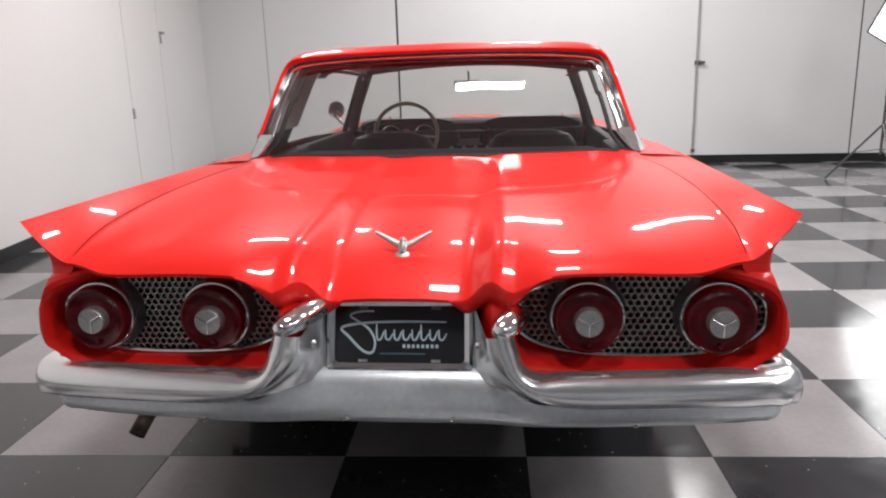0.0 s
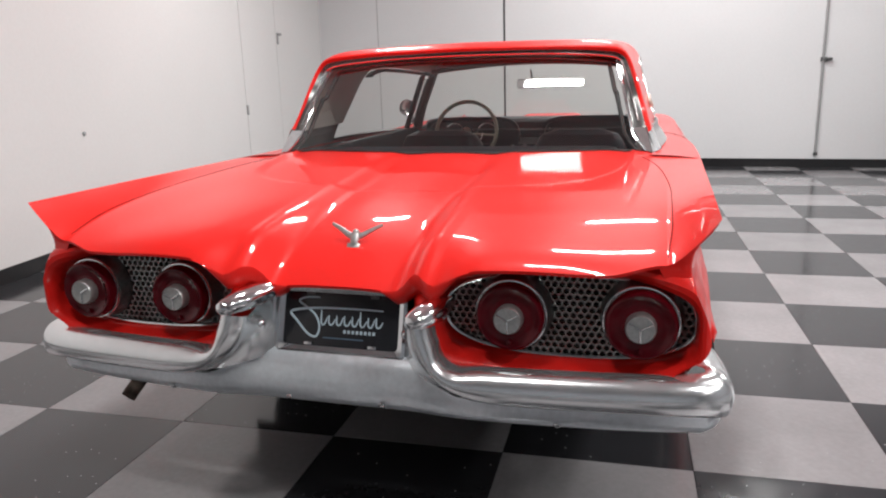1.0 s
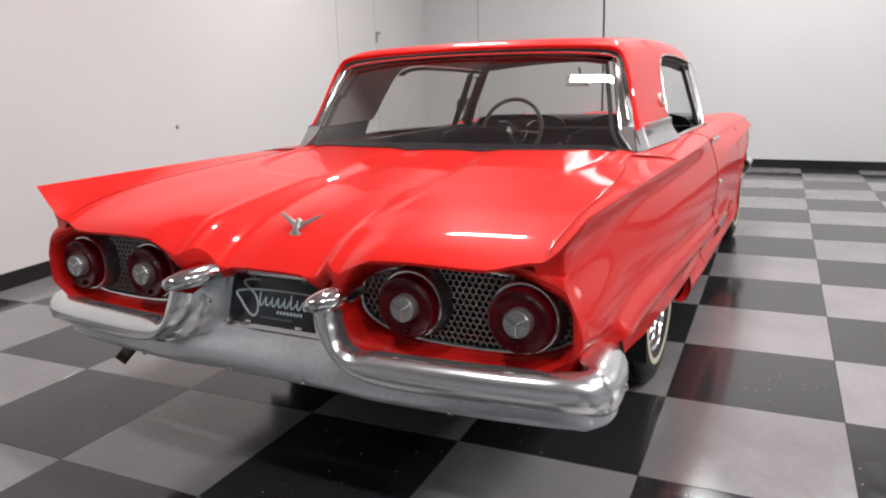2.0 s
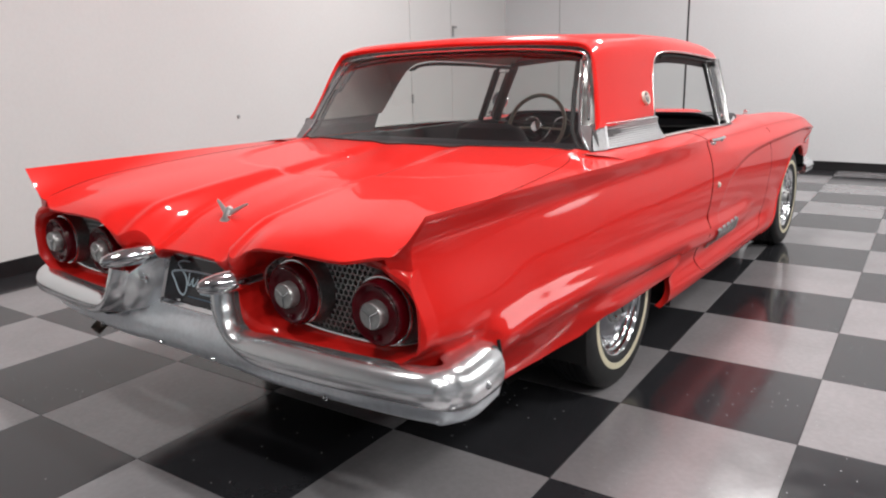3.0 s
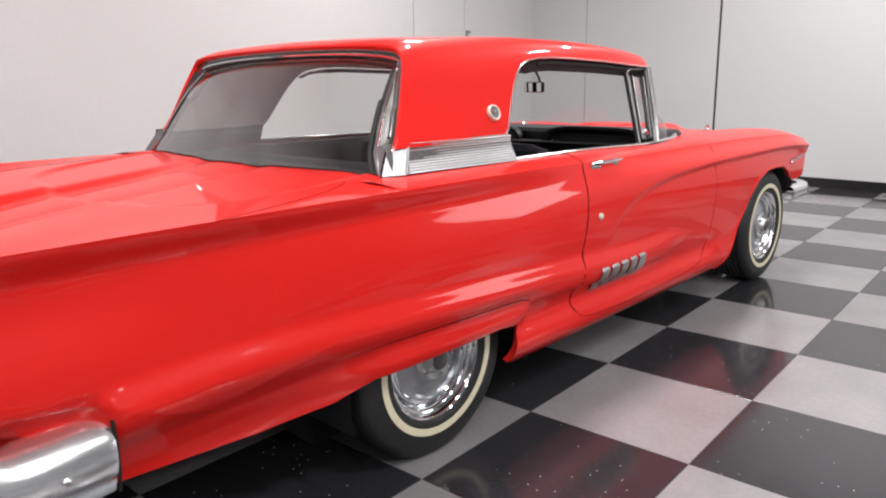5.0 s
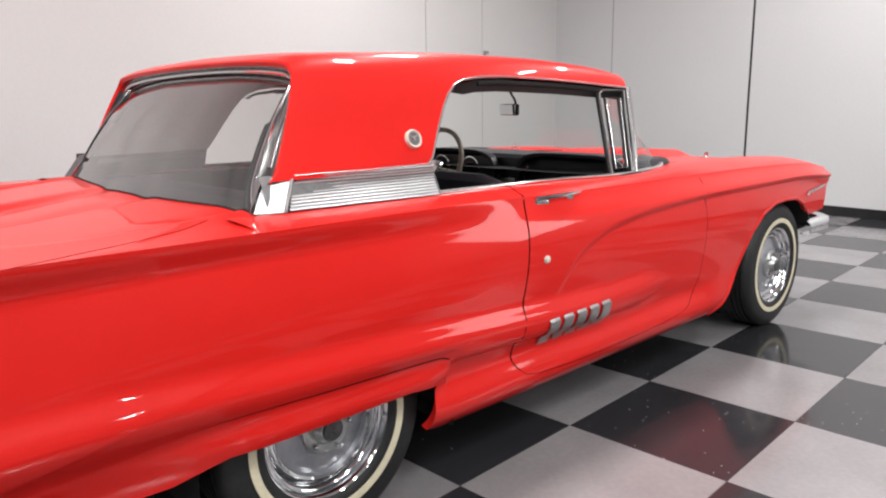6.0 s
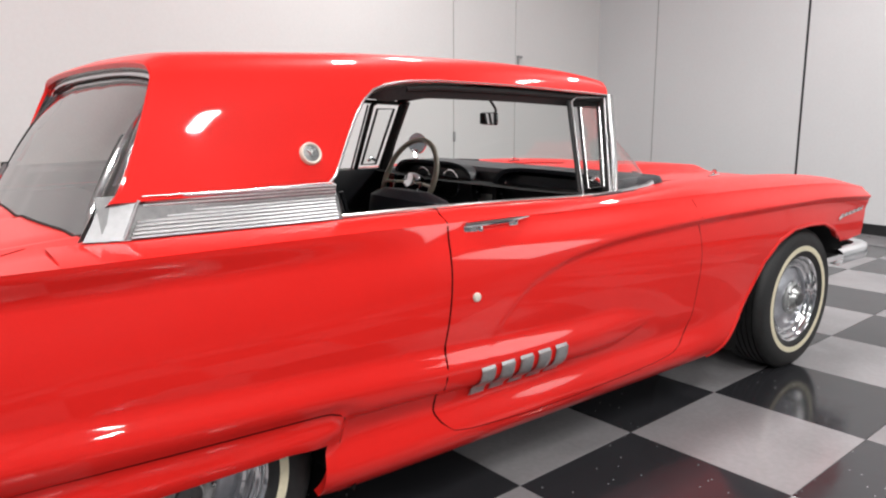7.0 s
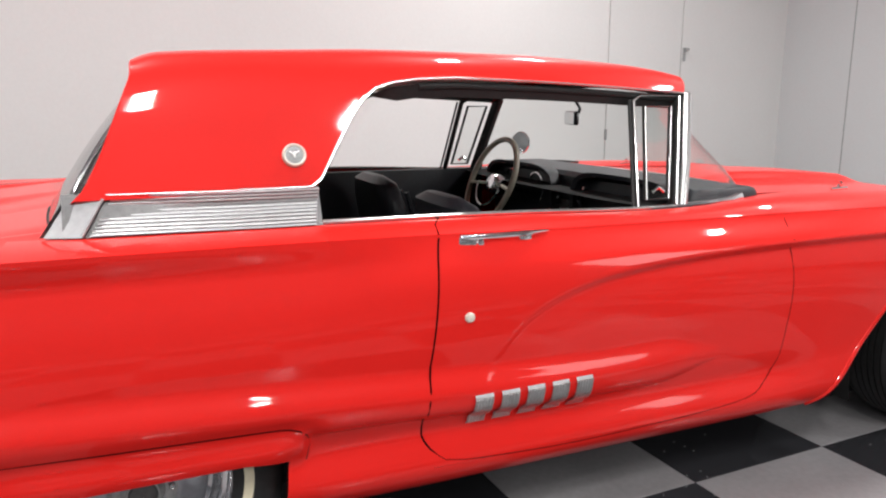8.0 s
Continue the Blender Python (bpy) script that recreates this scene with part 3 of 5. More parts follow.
def deck_z(x, y):
    x = abs(x)
    cx, cz = crease_x(y), crease_z(y)
    pod = deck_pod(max(y, -0.02))
    pod += -0.020 * ((x - 0.56) / 0.3) ** 2 * smooth01((0.7 - y) / 0.7) * (1 if x > 0.3 else 0.6)
    fin = deck_fin(max(y, -0.02))
    if x > 0.62:
        foot = FIN_FOOT(max(y, -0.02))
        t = (x - 0.62) / (foot - 0.62)
        if t < 1:
            z = pod + (fin - pod) * smooth01(t)
        else:
            s = (x - foot) / (cx - foot)
            e = smooth01((0.55 - y) / 0.55)
            q = 0.10 * e
            s = max(0.0, s - q) / (1 - q)
            z = fin + (cz - fin) * (s ** 1.5 + (s ** 1.3 - s ** 1.5) * e)
    else:
        z = pod
    wall = smooth01((x - 0.170) / 0.105)
    mid = deck_mid(max(y, 0.055)) - 0.006 * smooth01((x - 0.05) / 0.15)
    if x < 0.32:
        z = mid + (z - mid) * wall
    if 0.17 < x < 0.42 and y < 0.17:               # the pod's nose bends down beside the plate
        z -= nose_dip(x) * smooth01((0.17 - y) / 0.19)
    # dished apron before the rear window
    e = max(abs(x) / 0.74, 0.0) ** 4 + ((1.28 - y) / 0.66) ** 4
    z -= 0.011 * smooth01((1 - e) / 0.12) * smooth01((y - 0.4) / 0.2)
    return z


def tail_y(x):
    """Where the deck ends: on the lip over the lamps, and further in over the plate."""
    x = abs(x)
    return 0.055 - 0.055 * smooth01((x - 0.21) / 0.09) + 0.034 * smooth01((x - 0.74) / 0.13)


def deck_sheet(xs, ny=70):
    out = []
    for x in xs:
        line = []
        for j in range(ny + 1):
            t = j / ny
            t = t**1.5
            ya = tail_y(x)
            yb = REAR_GLASS_Y(x) + 0.02 if abs(x) < 0.80 else 1.20
            y = ya + (yb - ya) * t
            xx = x if abs(x) < 0.87 else math.copysign(0.87 + (abs(x) - 0.87) * (crease_x(y) - 0.87) / 0.115, x)
            line.append((xx, y, deck_z(xx, y)))
        out.append(line)
    return flip(grid(out))


xs = [i * 0.0145 - 0.870 for i in range(121)]
part("trunk_lid", deck_sheet(xs), RED, CAR)
fin_xs = [0.870 + 0.115 * i / 22 for i in range(23)]
both("fin_top", deck_sheet(fin_xs), RED)
seam_x = pchip([(0.0, 0.868), (0.25, 0.884), (0.55, 0.882), (0.85, 0.855), (1.03, 0.815), (1.12, 0.77)])
both("trunk_gap", tube([(seam_x(y), y, deck_z(seam_x(y), y) - 0.0004) for y in [0.065 + 1.055 * i / 40 for i in range(41)]], 0.0015, 6), GAP)
# lip that folds under along the tail edge of the deck
part("trunk_lip", grid([[(x, tail_y(x), deck_z(x, tail_y(x))), (x, tail_y(x) + 0.002, deck_z(x, tail_y(x)) - 0.008), (x, tail_y(x) + 0.05, deck_z(x, tail_y(x)) - 0.012)] for x in xs]), RED, CAR)
# the fin end, and the fillets that close the tail under the deck's lip
def fin_inner(z):
    x = 0.856
    while x < 0.985 and deck_z(x, 0.034) < z:
        x += 0.0015
    return x


fin_rows = []


def flank_end(z):
    return 0.072 - 0.030 * (z - 0.5) / 0.444


for i in range(25):
    z = 0.70 + (crease_z(0) - 0.003 - 0.70) * i / 24
    yo = flank_end(z)
    xo, low = side_x(yo, z), smooth01((0.815 - z) / 0.085)
    xi, yi = min(fin_inner(z) if z > 0.815 else 0.863 + (xo - 0.863) * low, xo - 0.001), 0.034 + (yo - 0.034) * low
    fin_rows.append([(xi + (xo - xi) * a, yi + b * (yo - yi), z) for a, b in ((0, 0), (0.3, 0.14), (0.6, 0.32), (0.8, 0.50), (0.93, 0.74), (1, 1))])
both("fin_end", flip(grid(fin_rows)), RED)
fill = []
nose = pchip([(0.140, 0.010), (0.170, 0.034), (0.200, 0.052), (0.230, 0.060), (0.265, 0.056), (0.300, 0.046), (0.335, 0.028), (0.37, 0.014), (0.40, 0.008)])
for i in range(40):
    x = 0.140 + 0.260 * i / 39
    y, z, d = tail_y(x), deck_z(x, tail_y(x)), nose(x)
    fill.append([(x, y, z), (x, y - 0.004, z - 0.25 * d), (x, y - 0.001, z - 0.60 * d), (x, y + 0.010, z - 0.88 * d), (x, y + 0.030, z - d), (x, 0.13, z - d - 0.004)])
both("pod_fillet", grid(fill), RED, sharp=60)

# ------------------------------------------------------------------ tail: coves, lamps, honeycomb
def outline(cx, cz, a, b, p, y, dy=0.0):
    return [(x, y + dy * ((z - cz) / b), z) for x, z in squircle(cx, cz, a, b, p)]


def even(pts, n):
    """The same closed outline with n evenly spaced points."""
    run = [0.0]
    for a, b in zip(pts, pts[1:] + pts[:1]):
        run.append(run[-1] + math.dist(a, b))
    at = [run[-1] * k / n for k in range(n)]
    return list(zip(np.interp(at, run, [p[0] for p in pts] + [pts[0][0]]).tolist(), np.interp(at, run, [p[1] for p in pts] + [pts[0][1]]).tolist()))


def cove():
    # rings from the outside inwards: half width, half height up and down, roundness, depth, then place and depth of the outer end
    shape = [(0.332, 0.150, 0.146, 5.0, 0.090, 0.938, 0.085), (0.330, 0.150, 0.143, 5.0, 0.062, 0.936, 0.062), (0.325, 0.147, 0.139, 4.6, 0.046, 0.930, 0.040),
             (0.318, 0.141, 0.133, 4.3, 0.042, 0.920, 0.023), (0.311, 0.133, 0.126, 4.0, 0.046, 0.908, 0.014), (0.307, 0.123, 0.118, 3.7, 0.058, 0.900, 0.015),
             (0.305, 0.111, 0.110, 3.4, 0.078, 0.894, 0.030), (0.304, 0.105, 0.105, 3.1, 0.098, 0.891, 0.064), (0.300, 0.101, 0.100, 3.0, 0.108, 0.888, 0.104)]
    rings = []
    for a, up, low, p, y, xo, yo in shape:
        ring = []
        for x, z in even(squircle(0.589, 0.657, a, up, p, 1440), 150):
            z = z if z > 0.657 else 0.657 - (0.657 - z) * low / up
            if x > 0.589:
                x = 0.589 + (x - 0.589) * (xo - 0.589) / a
            elif a > 0.329:
                x = 0.589 - (0.589 - x) * (1.16 if a > 0.331 else 1.07)
            ring.append((x, y + (yo - y) * smooth01((x - 0.72) / 0.13), z))
        rings.append(ring)
    out = []
    for a, b in zip(rings, rings[1:]):
        for k in range(3):
            out.append([tuple(Vector(p).lerp(Vector(q), k / 3)) for p, q in zip(a, b)])
    out.append(rings[-1])
    rim = []
    for line in out:                                   # the rim stays within the flank and under the deck's lip
        rim.append([])
        for x, y, z in line:
            if x < 0.40:                               # the inner end comes out to the bumper's limb
                y -= 0.050 * smooth01((0.40 - x) / 0.12) * smooth01((0.098 - y) / 0.04) * smooth01((0.735 - z) / 0.05)
            end = flank_end(z / 0.978)
            z = min(z, max(0.978 * deck_z(min(x / 0.94, 0.90), 0.0) - 0.004, 0.68)) if x > 0.27 else z
            rim[-1].append((min(x, 0.940 * side_x(end, max(z / 0.978, 0.53)) + 0.001 - 0.4 * max(0.0, y - 0.080)), y, z))
    return flip(grid(rim, close_v=True))


both("lamp_cove", cove(), RED, drawn=False)


def honeycomb():
    """A sheet of six-sided openings with thin walls, cut to the cove's outline."""
    pieces = []
    s, y0, y1 = 0.0178, 0.100, 0.114
    for r in range(-8, 9):
        for c in range(-20, 21):
            cx, cz = 0.589 + s * (c + 0.5 * (r % 2)), 0.660 + s * 0.866 * r
            if (abs(cx - 0.589) / 0.301) ** 2.5 + (abs(cz - 0.660) / 0.102) ** 2.5 > 1:
                continue
            ring = [(math.sin(math.pi * k / 3), math.cos(math.pi * k / 3)) for k in range(6)]
            ro, ri = s / math.sqrt(3) * 1.0, s / math.sqrt(3) * 0.70
            v = [(cx + a * ro, y0, cz + b * ro) for a, b in ring] + [(cx + a * ri, y0 - 0.002, cz + b * ri) for a, b in ring] + [(cx + a * ri, y1, cz + b * ri) for a, b in ring]
            f = [(k, (k + 1) % 6, 6 + (k + 1) % 6, 6 + k) for k in range(6)] + [(6 + k, 6 + (k + 1) % 6, 12 + (k + 1) % 6, 12 + k) for k in range(6)]
            pieces.append((v, f))
    return merge(*pieces)


both("honeycomb_panel", honeycomb(), MESHMETAL, "silver honeycomb mesh panel behind the tail lamps", drawn=False)
both("honeycomb_backing", flip(grid([[(0.589 + (p[0] - 0.589) * k, 0.115, 0.660 + (p[2] - 0.660) * k) for p in outline(0.589, 0.660, 0.318, 0.114, 2.5, 0.115)] for k in (0.001, 1.0)], close_v=True)), DARK, drawn=False)
both("honeycomb_trim", tube([(x, 0.096, z) for x, z in squircle(0.589, 0.660, 0.303, 0.104, 2.5, 96)], 0.006, 8, closed=True), CHROME, drawn=False)

FACE_BACK = Matrix.Rotation(radians(90), 4, "X")      # local z becomes the car's rearward direction


def tail_lamp(x):
    m = Matrix.Translation((x, 0.090, 0.669)) @ FACE_BACK
    lamp = part("tail_lamp", moved(lathe([(0.101, -0.030), (0.098, -0.016), (0.093, 0.010), (0.0885, 0.030), (0.087, 0.036)]), m), HOUSING, CAR, "round tail lamp with deep red lens and silver centre", drawn=False)
    part("bezel", moved(lathe([(0.0865, 0.030), (0.0890, 0.034), (0.0892, 0.038), (0.0875, 0.0415), (0.0845, 0.0420), (0.083, 0.038)]), m), CHROME, lamp, drawn=False)
    lens = [(0.0840, 0.036), (0.0835, 0.052), (0.0820, 0.0615), (0.0785, 0.0680), (0.0745, 0.0700), (0.0715, 0.0690), (0.068, 0.0655),
            (0.058, 0.0615), (0.048, 0.0595), (0.041, 0.0600), (0.030, 0.062)]
    part("lens", moved(lathe(lens), m), LENS, lamp, drawn=False)
    part("lamp_hub", moved(lathe([(0.0350, 0.060), (0.0345, 0.084), (0.0315, 0.0885), (0.010, 0.0865), (0.001, 0.0865)], 32), m), SILVER, lamp, drawn=False)
    arms = []
    for k in range(3):
        q = math.pi / 2 + k * 2 * math.pi / 3 + math.pi
        arms.append(tube([tuple(m @ Vector((r * math.cos(q), r * math.sin(q), h))) for r, h in ((0.001, 0.0895), (0.030, 0.0885))], 0.0022, 6))
    part("hub_emblem", merge(*arms), CHROME, lamp, drawn=False)
    part("reflex", moved(lathe([(0.007, 0.064), (0.0065, 0.068), (0.001, 0.0695)], 16), m @ Matrix.Translation((0, -0.060, 0.002))), LENS, lamp, drawn=False)


for x in (-0.767, -0.463, 0.463, 0.767):
    tail_lamp(x)

# ------------------------------------------------------------------ rear bumper
# crease along one side: from the front end of the wrap-round, round the corner, across the tail and up the inner limb
CREASE = [(0.957, 0.288, 0.434, 1, 0.0), (0.970, 0.20, 0.441, 1, 0.0), (0.976, 0.115, 0.447, 1, -0.10), (0.968, 0.055, 0.458, 0.9, -0.45), (0.936, 0.012, 0.470, 0.6, -0.85),
          (0.87, -0.016, 0.478, 0.2, -1), (0.72, -0.040, 0.481, 0.08, -1), (0.60, -0.052, 0.482, 0.05, -1), (0.48, -0.062, 0.484, 0, -1), (0.40, -0.067, 0.490, 0, -1),
          (0.345, -0.070, 0.505, 0, -1), (0.300, -0.072, 0.535, 0, -1), (0.266, -0.071, 0.576, 0, -1), (0.247, -0.067, 0.615, 0, -1), (0.238, -0.060, 0.660, 0, -1)]
run = [0.0]
for a, b in zip(CREASE, CREASE[1:]):
    run.append(run[-1] + math.dist(a[:3], b[:3]))
keys = [r / run[-1] for r in run]
crease_fx, crease_fy, crease_fz, turn_fx, turn_fy = (soft([(k, w[c]) for k, w in zip(keys, CREASE)], 0.012) for c in range(5))
LIMB = keys[10]                                        # where the bar begins to climb
BAND = [(0.0, 0.0), (0.0030, 0.08), (0.0050, 0.20), (0.0058, 0.34), (0.0045, 0.50), (0.0, 0.66), (-0.0075, 0.80), (-0.018, 0.91), (-0.030, 0.975), (-0.042, 0.985), (-0.060, 0.94)]


def crease_at(k):
    p = Vector((crease_fx(k), crease_fy(k), crease_fz(k)))
    q = Vector((crease_fx(k + 0.004), crease_fy(k + 0.004), crease_fz(k + 0.004)))
    t = (q - p).normalized()
    o = Vector((turn_fx(k), turn_fy(k), 0.0))
    o = (o - t * o.dot(t)).normalized()
    return p, o, t.cross(o).normalized()               # place, outwards, and up or away from the plate


def bumper_wing(n=150):
    rows = []
    for i in range(n + 1):
        k = 0.996 * i / n
        p, o, up = crease_at(k)
        rise = smooth01((k - LIMB + 0.03) / 0.16)      # 0 along the tail, 1 on the limb
        high = (0.559 - p.z) * (1 - rise) + (0.054 - 0.006 * rise) * rise
        side = smooth01((p.y - 0.0) / 0.10) * (1 - rise)
        deep, tuck = 0.062 - 0.030 * rise, 0.012 + 0.012 * rise
        line = [p + o * (-deep * f) - up * (tuck * f + 0.004 * math.sin(math.pi * min(f, 1))) for f in (1.0, 0.8, 0.6, 0.4, 0.22, 0.09)]
        line += [p + o * (a * (1 + 0.5 * side) - 0.006 * side * b) + up * (high * b) for a, b in BAND]
        cap = min(1.0, i / 7)                          # closed, rounded front end of the wrap-round
        if cap < 1:
            c = p + up * (high * 0.45) - o * 0.02
            cap = 0.93 + 0.07 * math.sqrt(1 - (1 - cap) ** 2)
            line = [c + (q - c) * cap for q in line]
        rows.append([tuple(q) for q in line])
    front = [tuple(Vector(q) + Vector((-0.03, 0.004, 0))) for q in rows[0]]
    return grid([front] + rows)


def bumper_cheek(n=26):
    """The smooth plate that closes the space between the climbing limb and the plate's frame."""
    rows = []
    for i in range(n + 1):
        t = i / n
        a = crease_at(LIMB - 0.05 + (1.046 - 0.05 - LIMB) * t)[0] + Vector((0, 0.004, 0))
        b = Vector((0.186, 0.046 + 0.056 * t, 0.522 + 0.182 * t))
        rows.append([tuple(a.lerp(b, f) + Vector((-0.004, -0.016, -0.006 * (1 - t))) * math.sin(math.pi * f) ** 0.8) for f in [j / 12 for j in range(13)]])
    return grid(rows)


both("bumper_cheek", bumper_cheek(), BUMPER, drawn=False, sharp=60)
both("rear_bumper_wing", bumper_wing(), BUMPER, drawn=False, sharp=50)
# lower body of the bumper, from side to side, sweeping out below the plate in its middle
LOW = [(-0.022, 0.004, 0.0), (-0.045, 0.009, 0.0), (-0.060, 0.016, 0.0), (-0.066, 0.026, 0.0), (-0.067, 0.038, 0.0), (-0.068, 0.0, 0.424), (-0.073, 0.0, 0.408), (-0.088, 0.0, 0.395), (-0.120, 0.0, 0.391)]
SIDE_LOW = [(-0.004, 0.002, 0.0), (-0.006, 0.005, 0.0), (-0.007, 0.009, 0.0), (-0.008, 0.013, 0.0), (-0.009, 0.018, 0.0), (-0.011, 0.0, 0.406), (-0.016, 0.0, 0.399), (-0.030, 0.0, 0.394), (-0.060, 0.0, 0.392)]
SHELF = [(0.048, 0.537), (0.035, 0.529), (0.023, 0.516), (0.012, 0.498), (0.004, 0.476), (0.0, 0.452), (0.002, 0.428), (0.012, 0.406), (0.045, 0.394)]


def bumper_body(n=150):
    rows = []
    last = next(k / 500 for k in range(500) if crease_fx(k / 500) < 0.40)
    for i in range(n + 1):
        s_ = i / n
        if s_ < 0.6:
            p, o, _ = crease_at(last * s_ / 0.6)
        else:
            x = 0.40 * (1 - (s_ - 0.6) / 0.4)
            p, o = Vector((x, -0.067 - 0.004 * (1 - x / 0.4), 0.490 - 0.004 * smooth01((0.4 - x) / 0.1))), Vector((0, -1, 0))
        e = smooth01((0.36 - p.x) / 0.17) if s_ >= 0.6 else 0.0
        side = smooth01((p.y + 0.04) / 0.22)
        line = []
        for (a, d, z), (a2, d2, z2), (v, w) in zip(LOW, SIDE_LOW, SHELF):
            lo = Vector((p.x + o.x * a, p.y + o.y * a, z or p.z - d))
            sd = Vector((p.x + o.x * a2, p.y + o.y * a2, z2 or p.z - d2))
            q = lo.lerp(sd, side)
            line.append(tuple(q.lerp(Vector((p.x, v, w)), e)))
        rows.append(line)
    return grid(rows)


body_piece = bumper_body()
part("bumper_body", merge(body_piece, mirror(body_piece)), VALANCE, CAR, "dulled grey chrome lower bumper", sharp=50, drawn=False)
both("bumper_bolt", moved(lathe([(0.011, 0), (0.011, 0.004), (0.006, 0.008), (0.001, 0.009)], 16), Matrix.Translation((0.201, 0.012, 0.612)) @ Matrix.Rotation(radians(-57), 4, "Z") @ FACE_BACK), CHROME, drawn=False)
bullet = [(0.166, 0.120, 0.699), (0.186, 0.070, 0.697), (0.212, 0.010, 0.692), (0.238, -0.050, 0.686), (0.258, -0.097, 0.681)]
bent = [(0.306, 0.060, 0.690), (0.298, 0.012, 0.690), (0.284, -0.035, 0.689), (0.268, -0.075, 0.687), (0.251, -0.110, 0.685)]    # knocked inwards
for line in (bent, [(-x, y, z) for x, y, z in bullet]):
    part("bumper_bullet", tube(fine(line, 0.008), lambda t: 0.0006 + (0.017 + 0.017 * smooth01(t / 0.5)) * math.sqrt(max(0.0, 1 - max(0.0, (t - 0.55) / 0.45) ** 2.3)), 22, flat=0.86), CHROME, CAR, drawn=False)
both("bumper_side_bolt", moved(lathe([(0.010, 0), (0.010, 0.004), (0.006, 0.008), (0.001, 0.009)], 16), Matrix.Translation((0.976, 0.187, 0.475)) @ Matrix.Rotation(radians(90), 4, "Y")), CHROME, drawn=False)
both("bumper_seal", tube([(0.932 + 0.016 * math.sin(math.pi * (z - 0.38) / 0.2), 0.297, z) for z in [0.392 + 0.0115 * k for k in range(15)]], 0.0045, 8), DARK, drawn=False)
for bx, by, bz in ((-0.50, 0.012, 0.408), (-0.130, 0.002, 0.420), (0.135, 0.002, 0.420), (0.58, 0.018, 0.408)):
    part("valance_bolt", moved(lathe([(0.009, 0), (0.009, 0.003), (0.004, 0.007), (0.001, 0.0075)], 12), Matrix.Translation((bx, by, bz)) @ Matrix.Rotation(radians(35), 4, "X") @ FACE_BACK), CHROME, CAR, drawn=False)
part("slot_panel", block(-0.30, 0.135, 0.48, 0.30, 0.16, 0.735), DARK, CAR)

# plate in its frame, leaning back
PM = Matrix.Translation((0.002, 0.079, 0.613)) @ Matrix.Rotation(radians(-18), 4, "X") @ FACE_BACK    # local x right, y up, z to the rear


def ring_frame(w, h, t, d, r=0.012):
    def rr(a, b, z):
        out = []
        for cx, cy, q0 in ((a - r, b - r, 0), (-a + r, b - r, 90), (-a + r, -b + r, 180), (a - r, -b + r, 270)):
            for k in range(5):
                q = radians(q0 + k * 22.5)
                out.append((cx + r * math.cos(q), cy + r * math.sin(q), z))
        return out
    return grid([rr(w, h, 0), rr(w, h, d), rr(w - t * 0.4, h - t * 0.4, d + 0.004), rr(w - t, h - t, d), rr(w - t, h - t, 0)], close_v=True)


plate = part("licence_plate", moved(block(-0.166, -0.073, 0.0, 0.166, 0.073, 0.006, 0.002), PM), PLATE, CAR, "black display plate with pale blue script in a chrome frame", drawn=False)
part("plate_frame", moved(ring_frame(0.184, 0.091, 0.020, 0.012), PM), CHROME, plate, drawn=False)


def stroke(pts, r, mat, name="script_stroke", z=0.0075):
    line = fine([(x, y, z) for x, y in pts], 0.004)
    part(name, moved(tube(line, lambda t: r * (0.55 + 0.45 * math.sin(math.pi * min(1, max(0, t)))), 6, flat=0.4), PM), mat, plate, drawn=False)


# the script is only a flourish of strokes, with plain bars below
stroke([(-0.065, 0.058), (-0.105, 0.056), (-0.125, 0.046), (-0.105, 0.032), (-0.075, 0.010), (-0.062, -0.020), (-0.070, -0.046), (-0.095, -0.040), (-0.128, -0.008), (-0.148, 0.014), (-0.120, 0.024), (-0.06, 0.030), (0.03, 0.032), (0.118, 0.031)], 0.0034, INK)
for k in range(8):
    x0 = -0.058 + k * 0.0225
    stroke([(x0, 0.026 if k in (0, 5) else 0.012), (x0 + 0.001, -0.010), (x0 + 0.010, -0.013), (x0 + 0.019, 0.002 if k % 2 else 0.008)], 0.0026, INK)
for k in range(8):
    part("small_bar", moved(block(0.008 + k * 0.0118, -0.034, 0.006, 0.0152 + k * 0.0118, -0.025, 0.0072), PM), INK, plate, drawn=False)
part("thin_bar", moved(block(-0.05, -0.050, 0.006, 0.065, -0.0465, 0.0072), PM), INK_DIM, plate, drawn=False)
for bx, by in ((-0.092, -0.066), (0.092, -0.066), (-0.092, 0.066), (0.092, 0.066)):
    part("plate_bolt", moved(block(bx - 0.012, by - 0.0045, 0.006, bx + 0.012, by + 0.0045, 0.0095, 0.002), PM), CHROME if by < 0 else HARDWARE, plate, drawn=False)

# bird ornament on the deck
BM = Matrix.Translation((0, 0.219, 0.823)) @ Matrix.Rotation(radians(-31), 4, "X") @ FACE_BACK
wing_l = [(0.006, 0.004), (0.024, 0.012), (0.048, 0.026), (0.080, 0.043)]
bird = part("bird_ornament", moved(merge(*[tube(fine([(s * x, y, 0.009) for x, y in wing_l], 0.006), lambda t: 0.0105 * (1 - 0.6 * t), 8, flat=0.6) for s in (-1, 1)],
            tube(fine([(0, 0.012, 0.014), (0, -0.002, 0.015), (0, -0.018, 0.014)], 0.004), lambda t: 0.013 - 0.002 * t, 12, flat=0.6),
            block(-0.020, -0.048, 0.003, 0.020, -0.014, 0.017, 0.005), tube([(0, -0.016, 0.010), (0, -0.030, 0.010)], lambda t: 0.010 + 0.008 * t, 12, flat=0.45),
            moved(lathe([(0.0095, 0.0), (0.0095, 0.010), (0.006, 0.015), (0.001, 0.016)], 14), Matrix.Translation((0, 0.018, 0.004)))), BM), SILVER, CAR, "silver spread-winged bird ornament")

